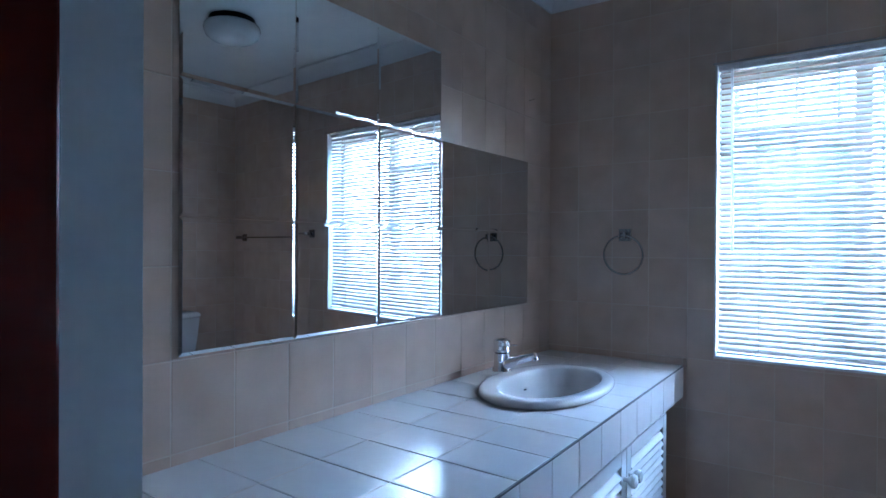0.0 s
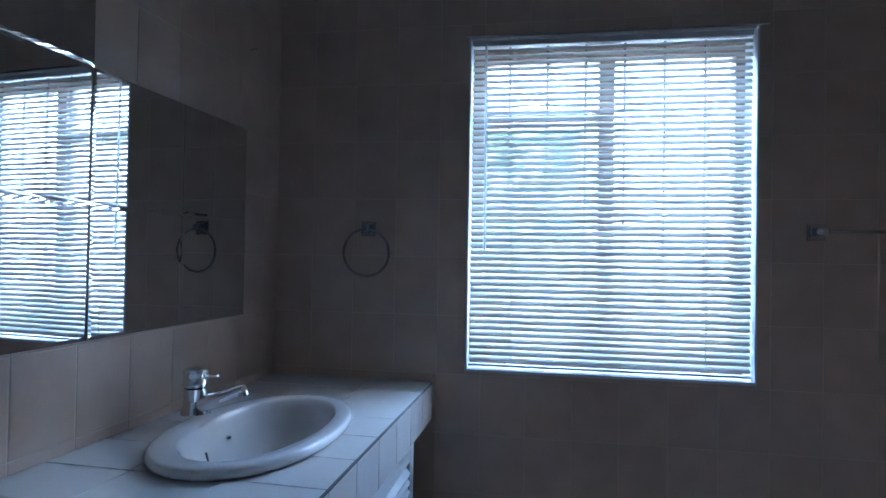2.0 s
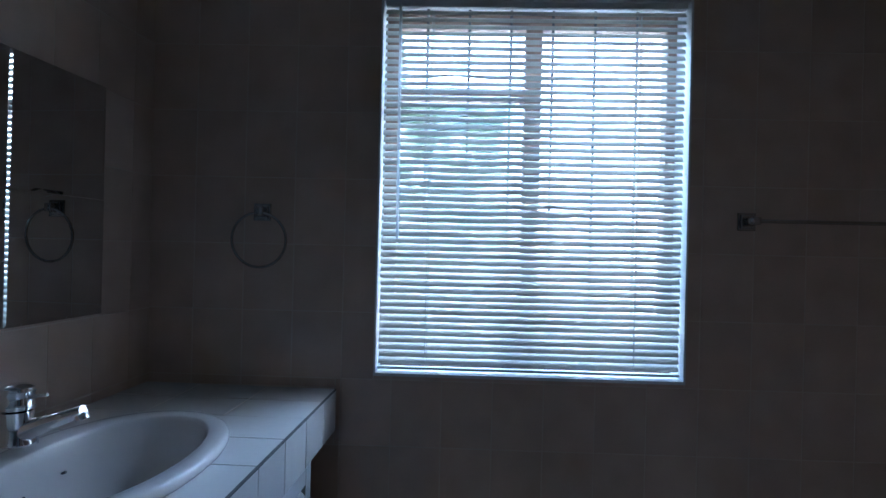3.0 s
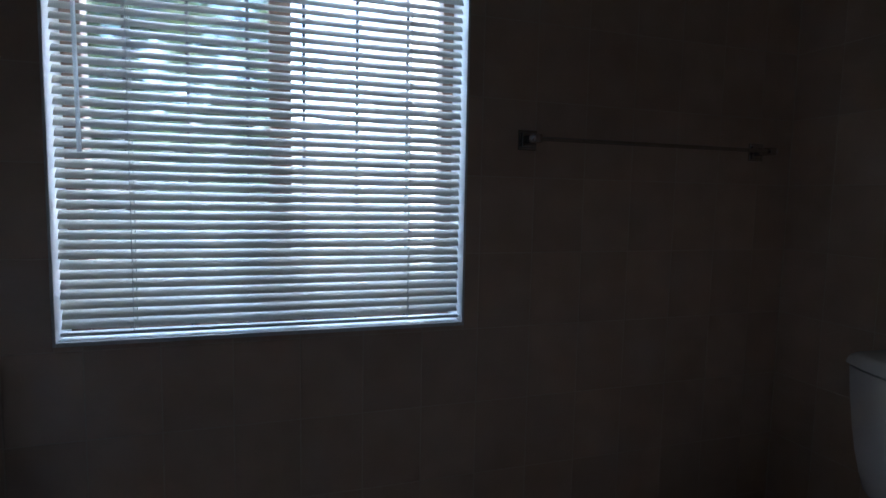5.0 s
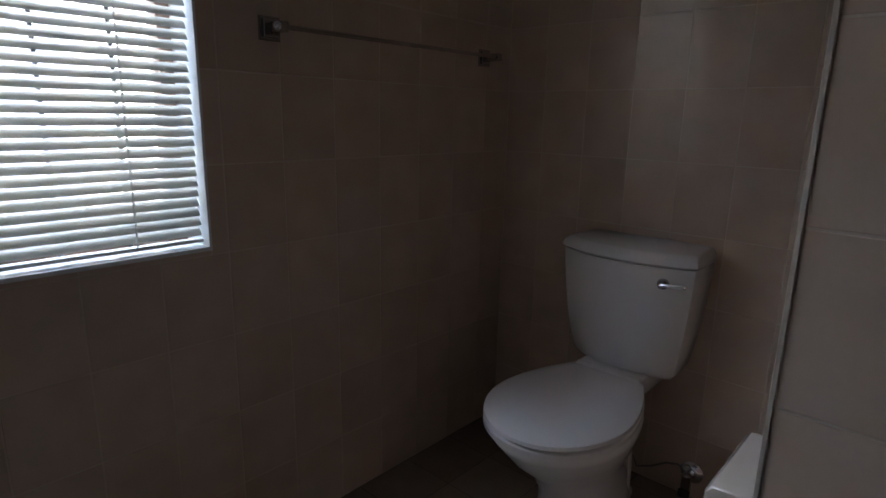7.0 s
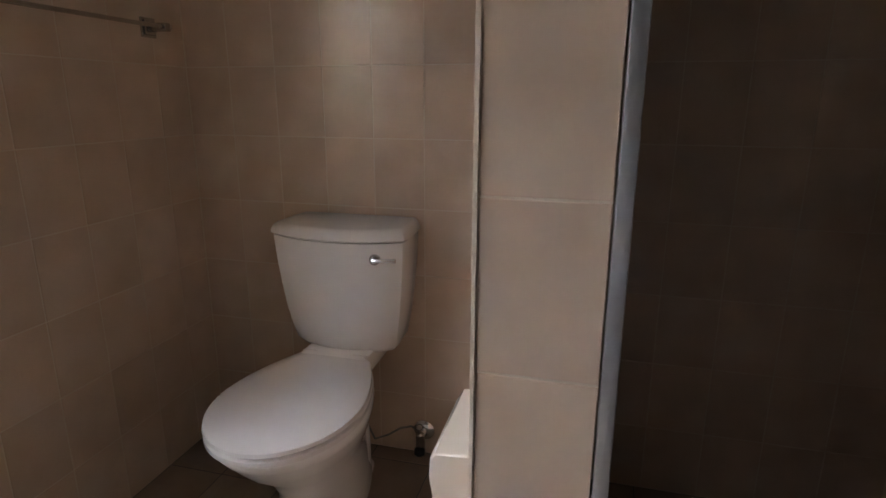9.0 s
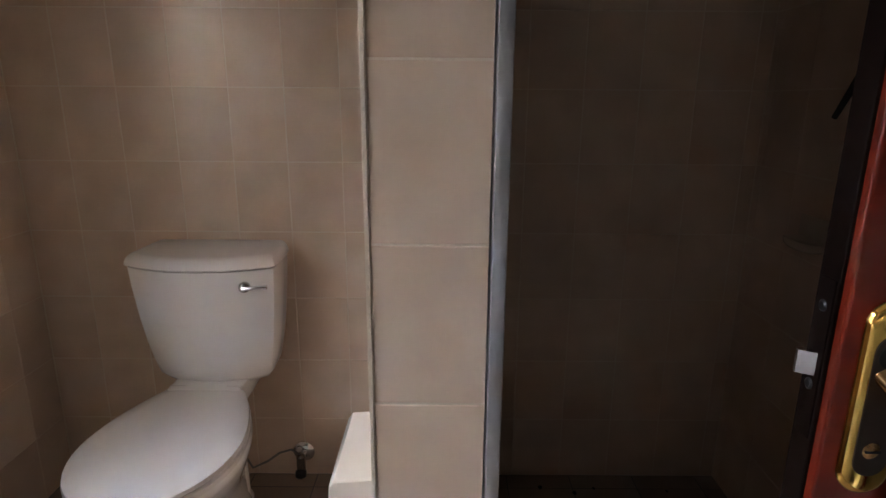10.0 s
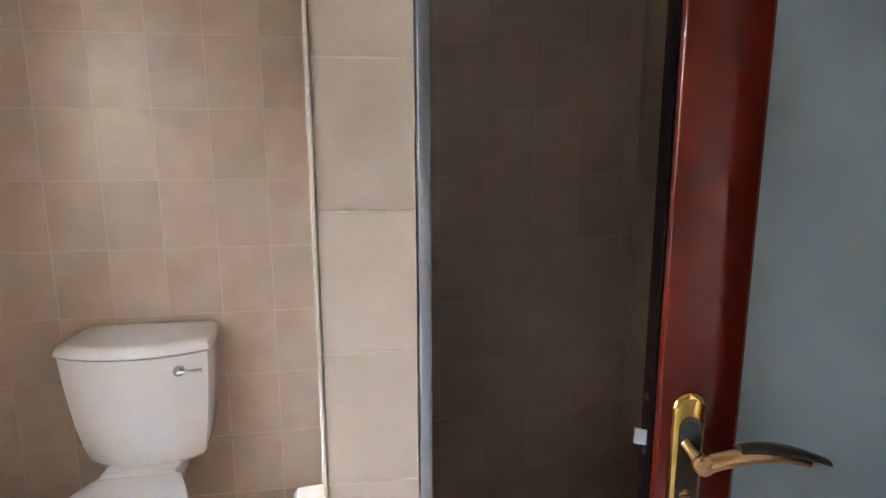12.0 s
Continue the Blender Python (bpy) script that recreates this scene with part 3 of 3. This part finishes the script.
part("spout", tube([(0.010, 0, 0.022), (0.035, 0, 0.032), (0.075, 0, 0.048), (0.120, 0, 0.064), (0.134, 0, 0.068)], [0.022, 0.019, 0.015, 0.0125, 0.0120], 18), CHROME, tap, smooth=40)
part("aerator", turned_along((0.129, 0, 0.064), (0.35, 0, -1), [(0.0100, 0), (0.0125, 0.003), (0.0125, 0.013), (0.0095, 0.014)], 20), CHROME, tap, smooth=40)
part("plug_rod", turned(0.040, 0.004, [(0.002, 0.0), (0.002, 0.012), (0.006, 0.015), (0.006, 0.020), (0.003, 0.022)], 14), CHROME, tap, smooth=40)

cab = thing("vanity_cabinet", "white painted cabinet with louvred doors under the counter", "cabinet", (0.3, -1.1, 0.0), turn=COUNTER)


def cab_part(name, bm, mat=WHITE_WOOD, parent=None, label="", smooth=None):
    bmesh.ops.translate(bm, vec=(-0.3, 1.1, 0.0), verts=bm.verts)
    return part(name, bm, mat, parent or cab, label, smooth)


KX = 0.588
# added black sheet: the shade behind the louvres is put into its colour
cab_part("back_panel", box(0.30, 0.315, YS + 0.01, -0.175, 0.06, CZ - 0.127), SHADE_AND_DIRT)
cab_part("plinth", box(0.32, 0.55, YS + 0.01, -0.175, 0.0, 0.06), WHITE_WOOD)
cab_part("end_panel", box(0.02, KX + 0.004, -0.192, -0.170, 0.0, CZ - 0.126, 0.002))
cab_part("face_rail", box(KX - 0.025, KX, YS + 0.01, -0.193, CZ - 0.155, CZ - 0.126, 0.002))
cab_part("face_rail", box(KX - 0.025, KX, YS + 0.01, -0.193, 0.06, 0.10, 0.002))
door_w = 0.462
for k in range(4):
    b1 = -0.204 - k * (door_w + 0.004)
    b0 = b1 - door_w
    leaf = cab_part("door", box(KX + 0.001, KX + 0.020, b0, b0 + 0.045, 0.08, CZ - 0.140, 0.003))
    for ya, yb, za, zb2 in ((b1 - 0.045, b1, 0.08, CZ - 0.140), (b0 + 0.045, b1 - 0.045, 0.08, 0.13), (b0 + 0.045, b1 - 0.045, CZ - 0.185, CZ - 0.140)):
        cab_part("door_rail", box(KX + 0.001, KX + 0.020, ya, yb, za, zb2, 0.002), parent=leaf)
    z = 0.145
    while z < CZ - 0.190:
        bm = box(-0.0035, 0.0035, b0 + 0.045, b1 - 0.045, -0.018, 0.018, 0.0015, 1)
        bmesh.ops.rotate(bm, verts=bm.verts, cent=(0, 0, 0), matrix=Matrix.Rotation(radians(-38), 3, "Y"))
        bmesh.ops.translate(bm, verts=bm.verts, vec=(KX + 0.010, 0, z))
        cab_part("louvre_slat", bm, parent=leaf)
        z += 0.028
    ky = b0 + 0.022 if k % 2 == 0 else b1 - 0.022
    cab_part("knob", turned_along((KX + 0.019, ky, CZ - 0.228), (1, 0, 0), [(0.008, 0), (0.007, 0.013), (0.016, 0.020), (0.021, 0.029), (0.018, 0.038), (0.007, 0.042)], 20), WHITE_TRIM, leaf, "round white knob", 40)

# ---- toilet ----
TY = -0.553
toilet = thing("toilet", "white ceramic close-coupled toilet with the lid down", "toilet", (2.35, TY, 0.0))


def shell(cx0, cx1, half, z, n=64, rear=0.56):
    """A level ring of the pan or seat: round in front (low x), tapering to a straight back edge."""
    out = []
    m = cx0 + (cx1 - cx0) * 0.46
    for i in range(n):
        a = 2 * math.pi * (i + 0.5) / n
        c, s = math.cos(a), math.sin(a)
        sign = 1 if s > 0 else -1
        if c <= 0:
            x, y = m + (m - cx0) * c, half * s
        else:
            v = (math.pi / 2 - abs(math.atan2(s, c))) / (math.pi / 2)
            if v < 0.82:
                q = v / 0.82
                x, y = m + (cx1 - m) * q, sign * half * (1 + (rear - 1) * q ** 1.8)
            else:
                x, y = cx1, sign * half * rear * (1 - (v - 0.82) / 0.18 * 0.98)
        out.append((x - 2.35, y, z))
    return out


pan = [(2.24, 2.62, 0.105, 0.0), (2.235, 2.62, 0.110, 0.012), (2.25, 2.61, 0.098, 0.05), (2.255, 2.60, 0.095, 0.15), (2.21, 2.59, 0.115, 0.22),
       (2.13, 2.575, 0.150, 0.29), (2.085, 2.56, 0.172, 0.345), (2.070, 2.55, 0.178, 0.366), (2.075, 2.55, 0.175, 0.377)]
part("pan", loft([shell(*r) for r in pan]), CERAMIC, toilet, smooth=60)
seat = [(2.066, 2.535, 0.173, 0.378), (2.056, 2.537, 0.180, 0.383), (2.056, 2.537, 0.180, 0.394), (2.062, 2.535, 0.175, 0.398)]
part("seat", loft([shell(*r) for r in seat]), SEAT, toilet, smooth=40)
lid = [(2.061, 2.530, 0.175, 0.400), (2.055, 2.532, 0.180, 0.405), (2.057, 2.531, 0.178, 0.414), (2.075, 2.525, 0.166, 0.4195), (2.13, 2.50, 0.13, 0.4225)]
part("lid", loft([shell(*r) for r in lid]), SEAT, toilet, smooth=40)
for dy in (-0.075, 0.075):
    part("hinge", tube([(2.525 - 2.35, dy - 0.02, 0.415), (2.525 - 2.35, dy + 0.02, 0.415)], 0.010, 12), SEAT, toilet, smooth=40)
part("neck", box(2.50 - 2.35, XE - 0.06 - 2.35, -0.10, 0.10, 0.365, 0.424, 0.012), CERAMIC, toilet, smooth=40)


def tank_ring(z, half, front, grow=0.0, n=18):
    """A level ring of the cistern: bowed front, flat back."""
    back = XE - 0.012
    pts = []
    for i in range(n + 1):
        s = -1 + 2 * i / n
        y = (half + grow) * s
        x = front - grow + 0.050 * abs(s) ** 2.2
        pts.append((x - 2.35, y, z))
    pts.append((front + 0.068 - 2.35, half + grow + 0.003, z))
    pts.append((back - 0.01 - 2.35, (half + grow) * 0.985, z))
    pts.append((back - 2.35, (half + grow) * 0.96, z))
    pts.append((back - 2.35, -(half + grow) * 0.96, z))
    pts.append((back - 0.01 - 2.35, -(half + grow) * 0.985, z))
    pts.append((front + 0.068 - 2.35, -(half + grow) - 0.003, z))
    return pts


tank = [(0.405, 0.112, 2.585), (0.407, 0.130, 2.570), (0.413, 0.143, 2.559), (0.428, 0.153, 2.550), (0.475, 0.163, 2.542), (0.53, 0.172, 2.534),
        (0.60, 0.180, 2.527), (0.68, 0.187, 2.521), (0.742, 0.190, 2.517)]
cistern = part("cistern", loft([tank_ring(*r) for r in tank]), CERAMIC, toilet, smooth=45)
cap = [(0.7420, 0.190, 2.517, -0.009), (0.7465, 0.190, 2.517, -0.008), (0.7472, 0.190, 2.517, 0.003), (0.7495, 0.190, 2.517, 0.0055), (0.757, 0.190, 2.517, 0.0050), (0.766, 0.190, 2.517, 0.0020), (0.7725, 0.190, 2.517, -0.0022), (0.777, 0.190, 2.517, -0.008), (0.779, 0.190, 2.517, -0.014)]
part("cistern_lid", loft([tank_ring(*r) for r in cap]), CERAMIC, toilet, smooth=40)
lev = part("flush_lever", turned_along((2.540 - 2.35, -0.122, 0.700), (-1, 0, 0), [(0.014, -0.004), (0.015, 0.006), (0.013, 0.012), (0.009, 0.016), (0.003, 0.018)], 20), DULL_CHROME, toilet, "chrome flush lever", 40)
part("lever_arm", tube([(2.522 - 2.35, -0.122, 0.700), (2.520 - 2.35, -0.150, 0.703), (2.524 - 2.35, -0.184, 0.704)], [0.006, 0.005, 0.0065], 10), CHROME, lev, smooth=40)
part("soil_pipe", turned(2.60 - 2.35, -0.01, [(0.060, 0), (0.062, 0.012), (0.054, 0.016), (0.053, 0.10), (0.048, 0.20)], 28), CERAMIC, toilet, smooth=40)

valve = thing("angle_valve", "chrome angle valve with flexible supply hose", "valve", (XE, -0.748, 0.074))
part("wall_flange", turned_along((0, 0, 0.01), (-1, 0, 0), [(0.034, 0.0), (0.034, 0.004), (0.023, 0.012), (0.012, 0.014), (0.012, 0.045)], 24), CHROME, valve, smooth=40)
part("valve_body", turned_along((-0.045, 0, -0.03), (0, 0, 1), [(0.010, 0), (0.014, 0.004), (0.014, 0.05), (0.009, 0.055)], 16), DULL_CHROME, valve, smooth=40)
part("handle", turned_along((-0.05, 0, -0.02), (-0.3, 0, -1), [(0.009, 0), (0.017, 0.008), (0.017, 0.024), (0.010, 0.03)], 16), BLACK_METAL, valve, smooth=40)
hose = [(-0.042, 0.0, 0.022), (-0.045, 0.028, 0.044), (-0.05, 0.062, 0.036), (-0.06, 0.10, 0.012), (-0.075, 0.14, 0.0), (-0.085, 0.17, 0.08), (-0.085, 0.155, 0.20), (-0.085, 0.11, 0.325)]
part("supply_hose", tube(hose, 0.0035, 8), RUBBER, valve, smooth=60)

# ---- small wall fittings ----


def square_plate(parent, c, size=0.05, mat=DULL_CHROME):
    """A stepped square wall rose."""
    steps = [(size, 0.0), (size, 0.005), (size * 0.94, 0.0065), (size * 0.74, 0.0065), (size * 0.72, 0.012), (size * 0.66, 0.013)]
    bm = loft([[(c[0] + i * k / 2, c[1] - d, c[2] + j * k / 2) for i, j in ((-1, -1), (1, -1), (1, 1), (-1, 1))] for k, d in steps])
    return part("wall_plate", bm, mat, parent, smooth=30)


ring = thing("towel_ring", "dull chrome towel ring on a square plate", "towel ring", (0.389, 0.0, 1.294))
square_plate(ring, (0, 0, 0), 0.052)
part("holder", box(-0.012, 0.012, -0.040, -0.011, -0.012, 0.014, 0.004), DULL_CHROME, ring, smooth=40)
pts = [(0.081 * math.sin(a), -0.030 - 0.004 * math.cos(a), -0.084 + 0.081 * math.cos(a)) for a in [2 * math.pi * k / 56 for k in range(56)]]
bm = bmesh.new()
rings = []
for k, p in enumerate(pts):
    a = 2 * math.pi * k / 56
    rings.append([Vector(p) + 0.0042 * (math.cos(b) * Vector((math.sin(a), 0, math.cos(a))) + math.sin(b) * Vector((0, 1, 0))) for b in [2 * math.pi * j / 8 for j in range(8)]])
rings.append(rings[0])
part("ring", loft(rings, bm, False, False), DULL_CHROME, ring, smooth=60)

rail = thing("towel_rail", "dull chrome towel rail on two square plates", "towel rail", (1.84, 0.0, 1.297))
for x in (-0.012, 0.757):
    square_plate(rail, (x, 0, 0), 0.052)
    part("bracket", box(x - 0.011, x + 0.011, -0.068, -0.011, -0.011, 0.011, 0.003), DULL_CHROME, rail, smooth=40)
part("bar", tube([(-0.012, -0.058, 0), (0.757, -0.058, 0)], 0.0055, 14), DULL_CHROME, rail, smooth=40)
for x, d in ((-0.020, -1), (0.765, 1)):
    part("end_cap", turned_along((x, -0.058, 0), (d, 0, 0), [(0.007, -0.008), (0.0105, 0), (0.0105, 0.006), (0.0075, 0.012), (0.002, 0.0145)], 18), CHROME, rail, "polished end cap", 50)

hook_nail = thing("wall_nail", "small bare nail in the tiled wall", "nail", (0.0, -0.203, 1.868), turn=WEST)
part("shank", tube([(-0.003, 0, 0), (0.022, 0, 0.003)], 0.0018, 8), DULL_CHROME, hook_nail, smooth=40)
part("head", turned_along((0.022, 0, 0.003), (1, 0, 0.1), [(0.0038, 0), (0.0038, 0.0015), (0.002, 0.002)], 12), CHROME, hook_nail)

# toilet-paper holder, glazed, on the partition
ph = thing("paper_holder", "beige glazed ceramic toilet paper holder on the partition", "paper holder", (1.86, PY1, 0.50))
sec = [(0.0, 0.0), (0.03, -0.01), (0.065, 0.008), (0.088, 0.045), (0.096, 0.09), (0.094, 0.118), (0.085, 0.128), (0.0, 0.134)]
rings = []
for x, k in ((0.0, 0.97), (0.0015, 0.99), (0.004, 1.0), (0.191, 1.0), (0.1935, 0.99), (0.195, 0.97)):
    rings.append([(x, 0.86 * y * k, 0.065 + (z - 0.065) * k) for y, z in sec])
part("body", loft(rings), BEIGE_CERAMIC, ph, smooth=35)

# lamp on the ceiling
lamp = thing("ceiling_lamp", "round ceiling lamp, opal glass bowl, black base, unlit", "ceiling lamp", (1.43, -0.80, CEIL))
part("base", turned(0, 0, [(0.11, 0.0), (0.112, -0.008), (0.108, -0.026), (0.09, -0.030)], 40), BLACK_METAL, lamp, smooth=40)
part("bowl", turned(0, 0, [(0.118, -0.028), (0.132, -0.036), (0.138, -0.055), (0.128, -0.085), (0.10, -0.108), (0.06, -0.120), (0.02, -0.124)], 40), OPAL, lamp, smooth=60)

# ---- door furniture ----
HY0, HZ = -1.496, 0.963   # middle of the plate


def stadium(y, z, half_w, half_l, x, n=10):
    out = []
    for k in range(n + 1):
        a = math.pi * k / n
        out.append((x, y + half_w * math.cos(a), z + half_l - half_w + half_w * math.sin(a)))
    for k in range(n + 1):
        a = math.pi + math.pi * k / n
        out.append((x, y + half_w * math.cos(a), z - half_l + half_w + half_w * math.sin(a)))
    return out


hw, hl = 0.0190, 0.0765
plate = door_part("handle_plate", loft([stadium(HY0, HZ, hw, hl, LX, 16), stadium(HY0, HZ, hw, hl, LX - 0.0025, 16), stadium(HY0, HZ, hw - 0.0012, hl - 0.0012, LX - 0.0050, 16),
                                        stadium(HY0, HZ, hw - 0.0034, hl - 0.0034, LX - 0.0066, 16), stadium(HY0, HZ, hw - 0.0058, hl - 0.0058, LX - 0.0070, 16)]), BRASS, "polished brass handle plate", 70)
door_part("plate_inlay", loft([stadium(HY0, HZ - 0.004, hw - 0.0062, hl - 0.021, LX - 0.0060), stadium(HY0, HZ - 0.004, hw - 0.0066, hl - 0.0214, LX - 0.0078)]), BLACK_LACQUER, "dark bronze inlay", 35, plate)
screw = door_part("thumb_turn", turned_along((LX - 0.004, HY0 + 0.001, HZ - 0.038), (-1, 0, 0), [(0.0065, 0), (0.0065, 0.004), (0.004, 0.0055)], 20), BRASS_DULL, "", 40, plate)
door_part("slot", box(LX - 0.0100, LX - 0.0092, HY0 - 0.0045, HY0 + 0.0065, HZ - 0.0388, HZ - 0.0372), SHADE_AND_DIRT, parent=plate)
# lever: stalk out of the plate, then a waved grip towards the hinges
PZ = HZ + 0.010
door_part("spindle_hole", turned_along((LX - 0.0074, HY0, HZ + 0.036), (-1, 0, 0), [(0.0098, 0), (0.0098, 0.0012), (0.006, 0.0016)], 24), SHADE_AND_DIRT, "", 40, plate)
grip = door_part("lever_handle", tube([(LX - 0.005, HY0 + 0.004, PZ + 0.012), (LX - 0.013, HY0 + 0.001, PZ + 0.006), (LX - 0.018, HY0 - 0.004, PZ - 0.001), (LX - 0.021, HY0 - 0.009, PZ - 0.004)],
                                      [0.0065, 0.0060, 0.0072, 0.0085], 16), BRASS_DULL, "brushed brass lever", 60)
door_part("lever_boss", turned_along((LX - 0.022, HY0 - 0.008, PZ - 0.005), (-1, 0.05, 0), [(0.0115, -0.008), (0.0125, 0.002), (0.011, 0.0055), (0.007, 0.0075), (0.002, 0.008)], 24), BRASS_DULL, "", 40, grip)
wave = []
for k in range(13):
    t = k / 12
    wave.append((LX - 0.023 - 0.004 * t, HY0 - 0.010 - 0.140 * t, PZ - 0.002 + 0.010 * math.sin(t * math.pi * 1.05) * (1 - 0.4 * t) - 0.014 * t * t * t))


def blade(points, w, h, up):
    rings = []
    for k, p in enumerate(points):
        t = k / (len(points) - 1)
        ww, hh = w * (0.75 + 0.5 * math.sin(math.pi * (0.1 + 0.8 * t))), h * (1 - 0.45 * t)
        rings.append([(p[0] + ww * math.cos(a), p[1], p[2] + up + hh * math.sin(a)) for a in [2 * math.pi * j / 14 for j in range(14)]])
    return loft(rings)


door_part("grip", blade(wave[:11], 0.0075, 0.0118, -0.003), BRASS_DULL, "", 60, grip)
door_part("grip_inlay", blade(wave[3:], 0.0080, 0.0072, 0.0035), BLACK_LACQUER, "dark bronze grip inlay", 60, grip)
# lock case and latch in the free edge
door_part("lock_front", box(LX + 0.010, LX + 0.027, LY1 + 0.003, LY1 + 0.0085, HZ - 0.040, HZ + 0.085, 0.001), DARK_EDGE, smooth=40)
door_part("latch_bolt", loft([[(LX + 0.013, LY1 + 0.006, z), (LX + 0.025, LY1 + 0.006, z), (LX + 0.025, LY1 + 0.018, z), (LX + 0.021, LY1 + 0.019, z)] for z in (HZ + 0.010, HZ + 0.028)]), DULL_CHROME, "bare steel latch bolt")
for dz in (0.002, 0.064):
    door_part("screw", turned_along((LX + 0.0185, LY1 + 0.008, HZ + dz), (0, 1, 0), [(0.0045, 0), (0.0045, 0.001), (0.003, 0.002)], 14), BLACK_METAL)
for z in (0.25, 1.75):
    door_part("hinge", tube([(LX + LT + 0.004, LY0 - 0.004, z), (LX + LT + 0.004, LY0 - 0.004, z + 0.1)], 0.006, 12), BRASS_DULL, smooth=40)

# shower lever on the back wall of the recess
mixer = thing("shower_tap", "dark metal shower tap on the recess wall", "tap", (2.31, SHY, 1.255))
part("rose", turned_along((0, 0, 0), (0, 1, 0), [(0.028, 0), (0.028, 0.006), (0.018, 0.014), (0.014, 0.04)], 24), BLACK_METAL, mixer, smooth=40)
part("lever", tube([(0, 0.036, 0.0), (0.014, 0.050, -0.040), (0.056, 0.056, -0.116)], [0.012, 0.008, 0.006], 12), BLACK_METAL, mixer, smooth=40)

dish = thing("soap_dish", "beige ceramic soap dish on the shower wall", "soap dish", (2.43, SHY, 0.85))
rings = [oval(0, 0.030, z, 0.062 * k, 0.034 * k, 32, 2.6) for k, z in ((0.75, -0.012), (0.95, -0.004), (1.0, 0.008), (0.96, 0.010), (0.86, 0.004), (0.5, 0.001))]
part("dish", loft(rings), BEIGE_CERAMIC, dish, smooth=50)
part("back_plate", box(-0.07, 0.07, 0.0, 0.006, -0.02, 0.06, 0.003), BEIGE_CERAMIC, dish, smooth=40)

# crumbs of dirt on the shower floor
rd = random.Random(21)
bm = bmesh.new()
for k in range(70):
    x, y, r = rd.uniform(1.95, 2.68), rd.uniform(SHY + 0.06, PY0 - 0.08), rd.uniform(0.004, 0.014)
    a0 = rd.uniform(0, 6.28)
    top = bm.verts.new((x, y, 0.001 + r * 0.5))
    rim = [bm.verts.new((x + r * rd.uniform(0.6, 1.1) * math.cos(a0 + q * 1.2566), y + 0.6 * r * math.sin(a0 + q * 1.2566), 0.001)) for q in range(5)]
    for q in range(5):
        bm.faces.new((rim[q], rim[(q + 1) % 5], top))
tagged(part("floor_dirt", bm, SHADE_AND_DIRT), "dark crumbs of dirt on the shower floor", "dirt", kind="stuff")

# ---- hedge beyond the window ----
rh = random.Random(11)
bm = bmesh.new()
for k in range(11000):
    x, y = rh.uniform(-4.5, 1.35), rh.uniform(3.2, 4.4)
    z = -0.3 + rh.random() ** 0.85 * (4.0 + 0.35 * math.sin(x * 2.3) + 0.5 * rh.random() - 0.9 * max(0.0, x - 0.9))
    c, r = Vector((x, y, z)), rh.uniform(0.06, 0.14)
    q = Euler((rh.uniform(-1.2, 1.2), rh.uniform(-1.2, 1.2), rh.uniform(0, 6.28))).to_matrix()
    vs = [bm.verts.new(c + q @ (Vector(p) * r)) for p in ((-1, 0, 0), (-0.3, 0.45, 0.1), (0.6, 0.35, 0.1), (1.1, 0, 0), (0.6, -0.35, 0.1), (-0.3, -0.45, 0.1))]
    bm.faces.new(vs)
hedge = thing("hedge", "tall leafy green hedge in the garden", "hedge", (0, 0, 0))
part("foliage", bm, LEAF, hedge)
for k in range(9):
    x = -4.7 + k * 0.62
    part("stem", tube([(x, 3.7, -0.3), (x + 0.05, 3.72, 0.8), (x - 0.03, 3.68, 2.9)], [0.03, 0.022, 0.012], 7), STEM, hedge)

# ---- tiles, last ----
UZ = (0, 0, 1)
lay_tiles(wall_north, (0, 0, 0), (1, 0, 0), UZ, (0.0, XE, 0.0, TOP), (0.152, 0.2), (0.03, 0.0), TILE, [(WX0 - 0.001, WX1 + 0.001, WZ0 - 0.001, WZ1 + 0.001), (-0.01, CX, CZ - 0.127, CZ)])
for z0, z1 in ((CZ - 0.01, 0.797), (0.797, TOP)):
    lay_tiles(wall_west, (0, 0, 0), (0, 1, 0), UZ, (YS, 0.03, z0, z1), (0.1515, 0.2), (-1.609, 0.797), TILE)
lay_tiles(wall_east, (XE, 0, 0), (0, -1, 0), UZ, (0.0, -PY1, 0.0, TOP), (0.1515, 0.2), (-0.005, 0.0), TILE)
lay_tiles(wall_east, (XE, 0, 0), (0, -1, 0), UZ, (-PY0, -SHY, 0.0, TOP), (0.1515, 0.2), (0.05, 0.0), TILE)
lay_tiles(wall_shower, (0, SHY, 0), (-1, 0, 0), UZ, (-XE, -PX - 0.1, 0.0, TOP), (0.1515, 0.2), (0.02, 0.0), TILE)
lay_tiles(wall_partition, (PX, 0, 0), (0, -1, 0), UZ, (-PY1 + 0.004, -PY0, 0.0, TOP), (0.15, 0.1945), (-PY1 + 0.003, 0.042), TILE)
lay_tiles(wall_partition, (0, PY1, 0), (-1, 0, 0), UZ, (-XE, -PX, 0.0, TOP), (0.1515, 0.2), (0.0, 0.0), TILE)
lay_tiles(wall_partition, (0, PY0, 0), (1, 0, 0), UZ, (PX + 0.03, XE, 0.0, TOP), (0.1515, 0.2), (0.0, 0.0), TILE)
lay_tiles(floor, (0, 0, 0), (1, 0, 0), (0, 1, 0), (0.0, XE, YS, 0.0), (0.202, 0.202), (0.05, 0.02), FLOOR_TILE)
# raw glazed edge trim down the partition's corner
part("corner_trim", box(PX - 0.002, PX + 0.005, PY1 - 0.0045, PY1 + 0.001, 0.0, TOP, 0.001), GROUT, wall_partition)
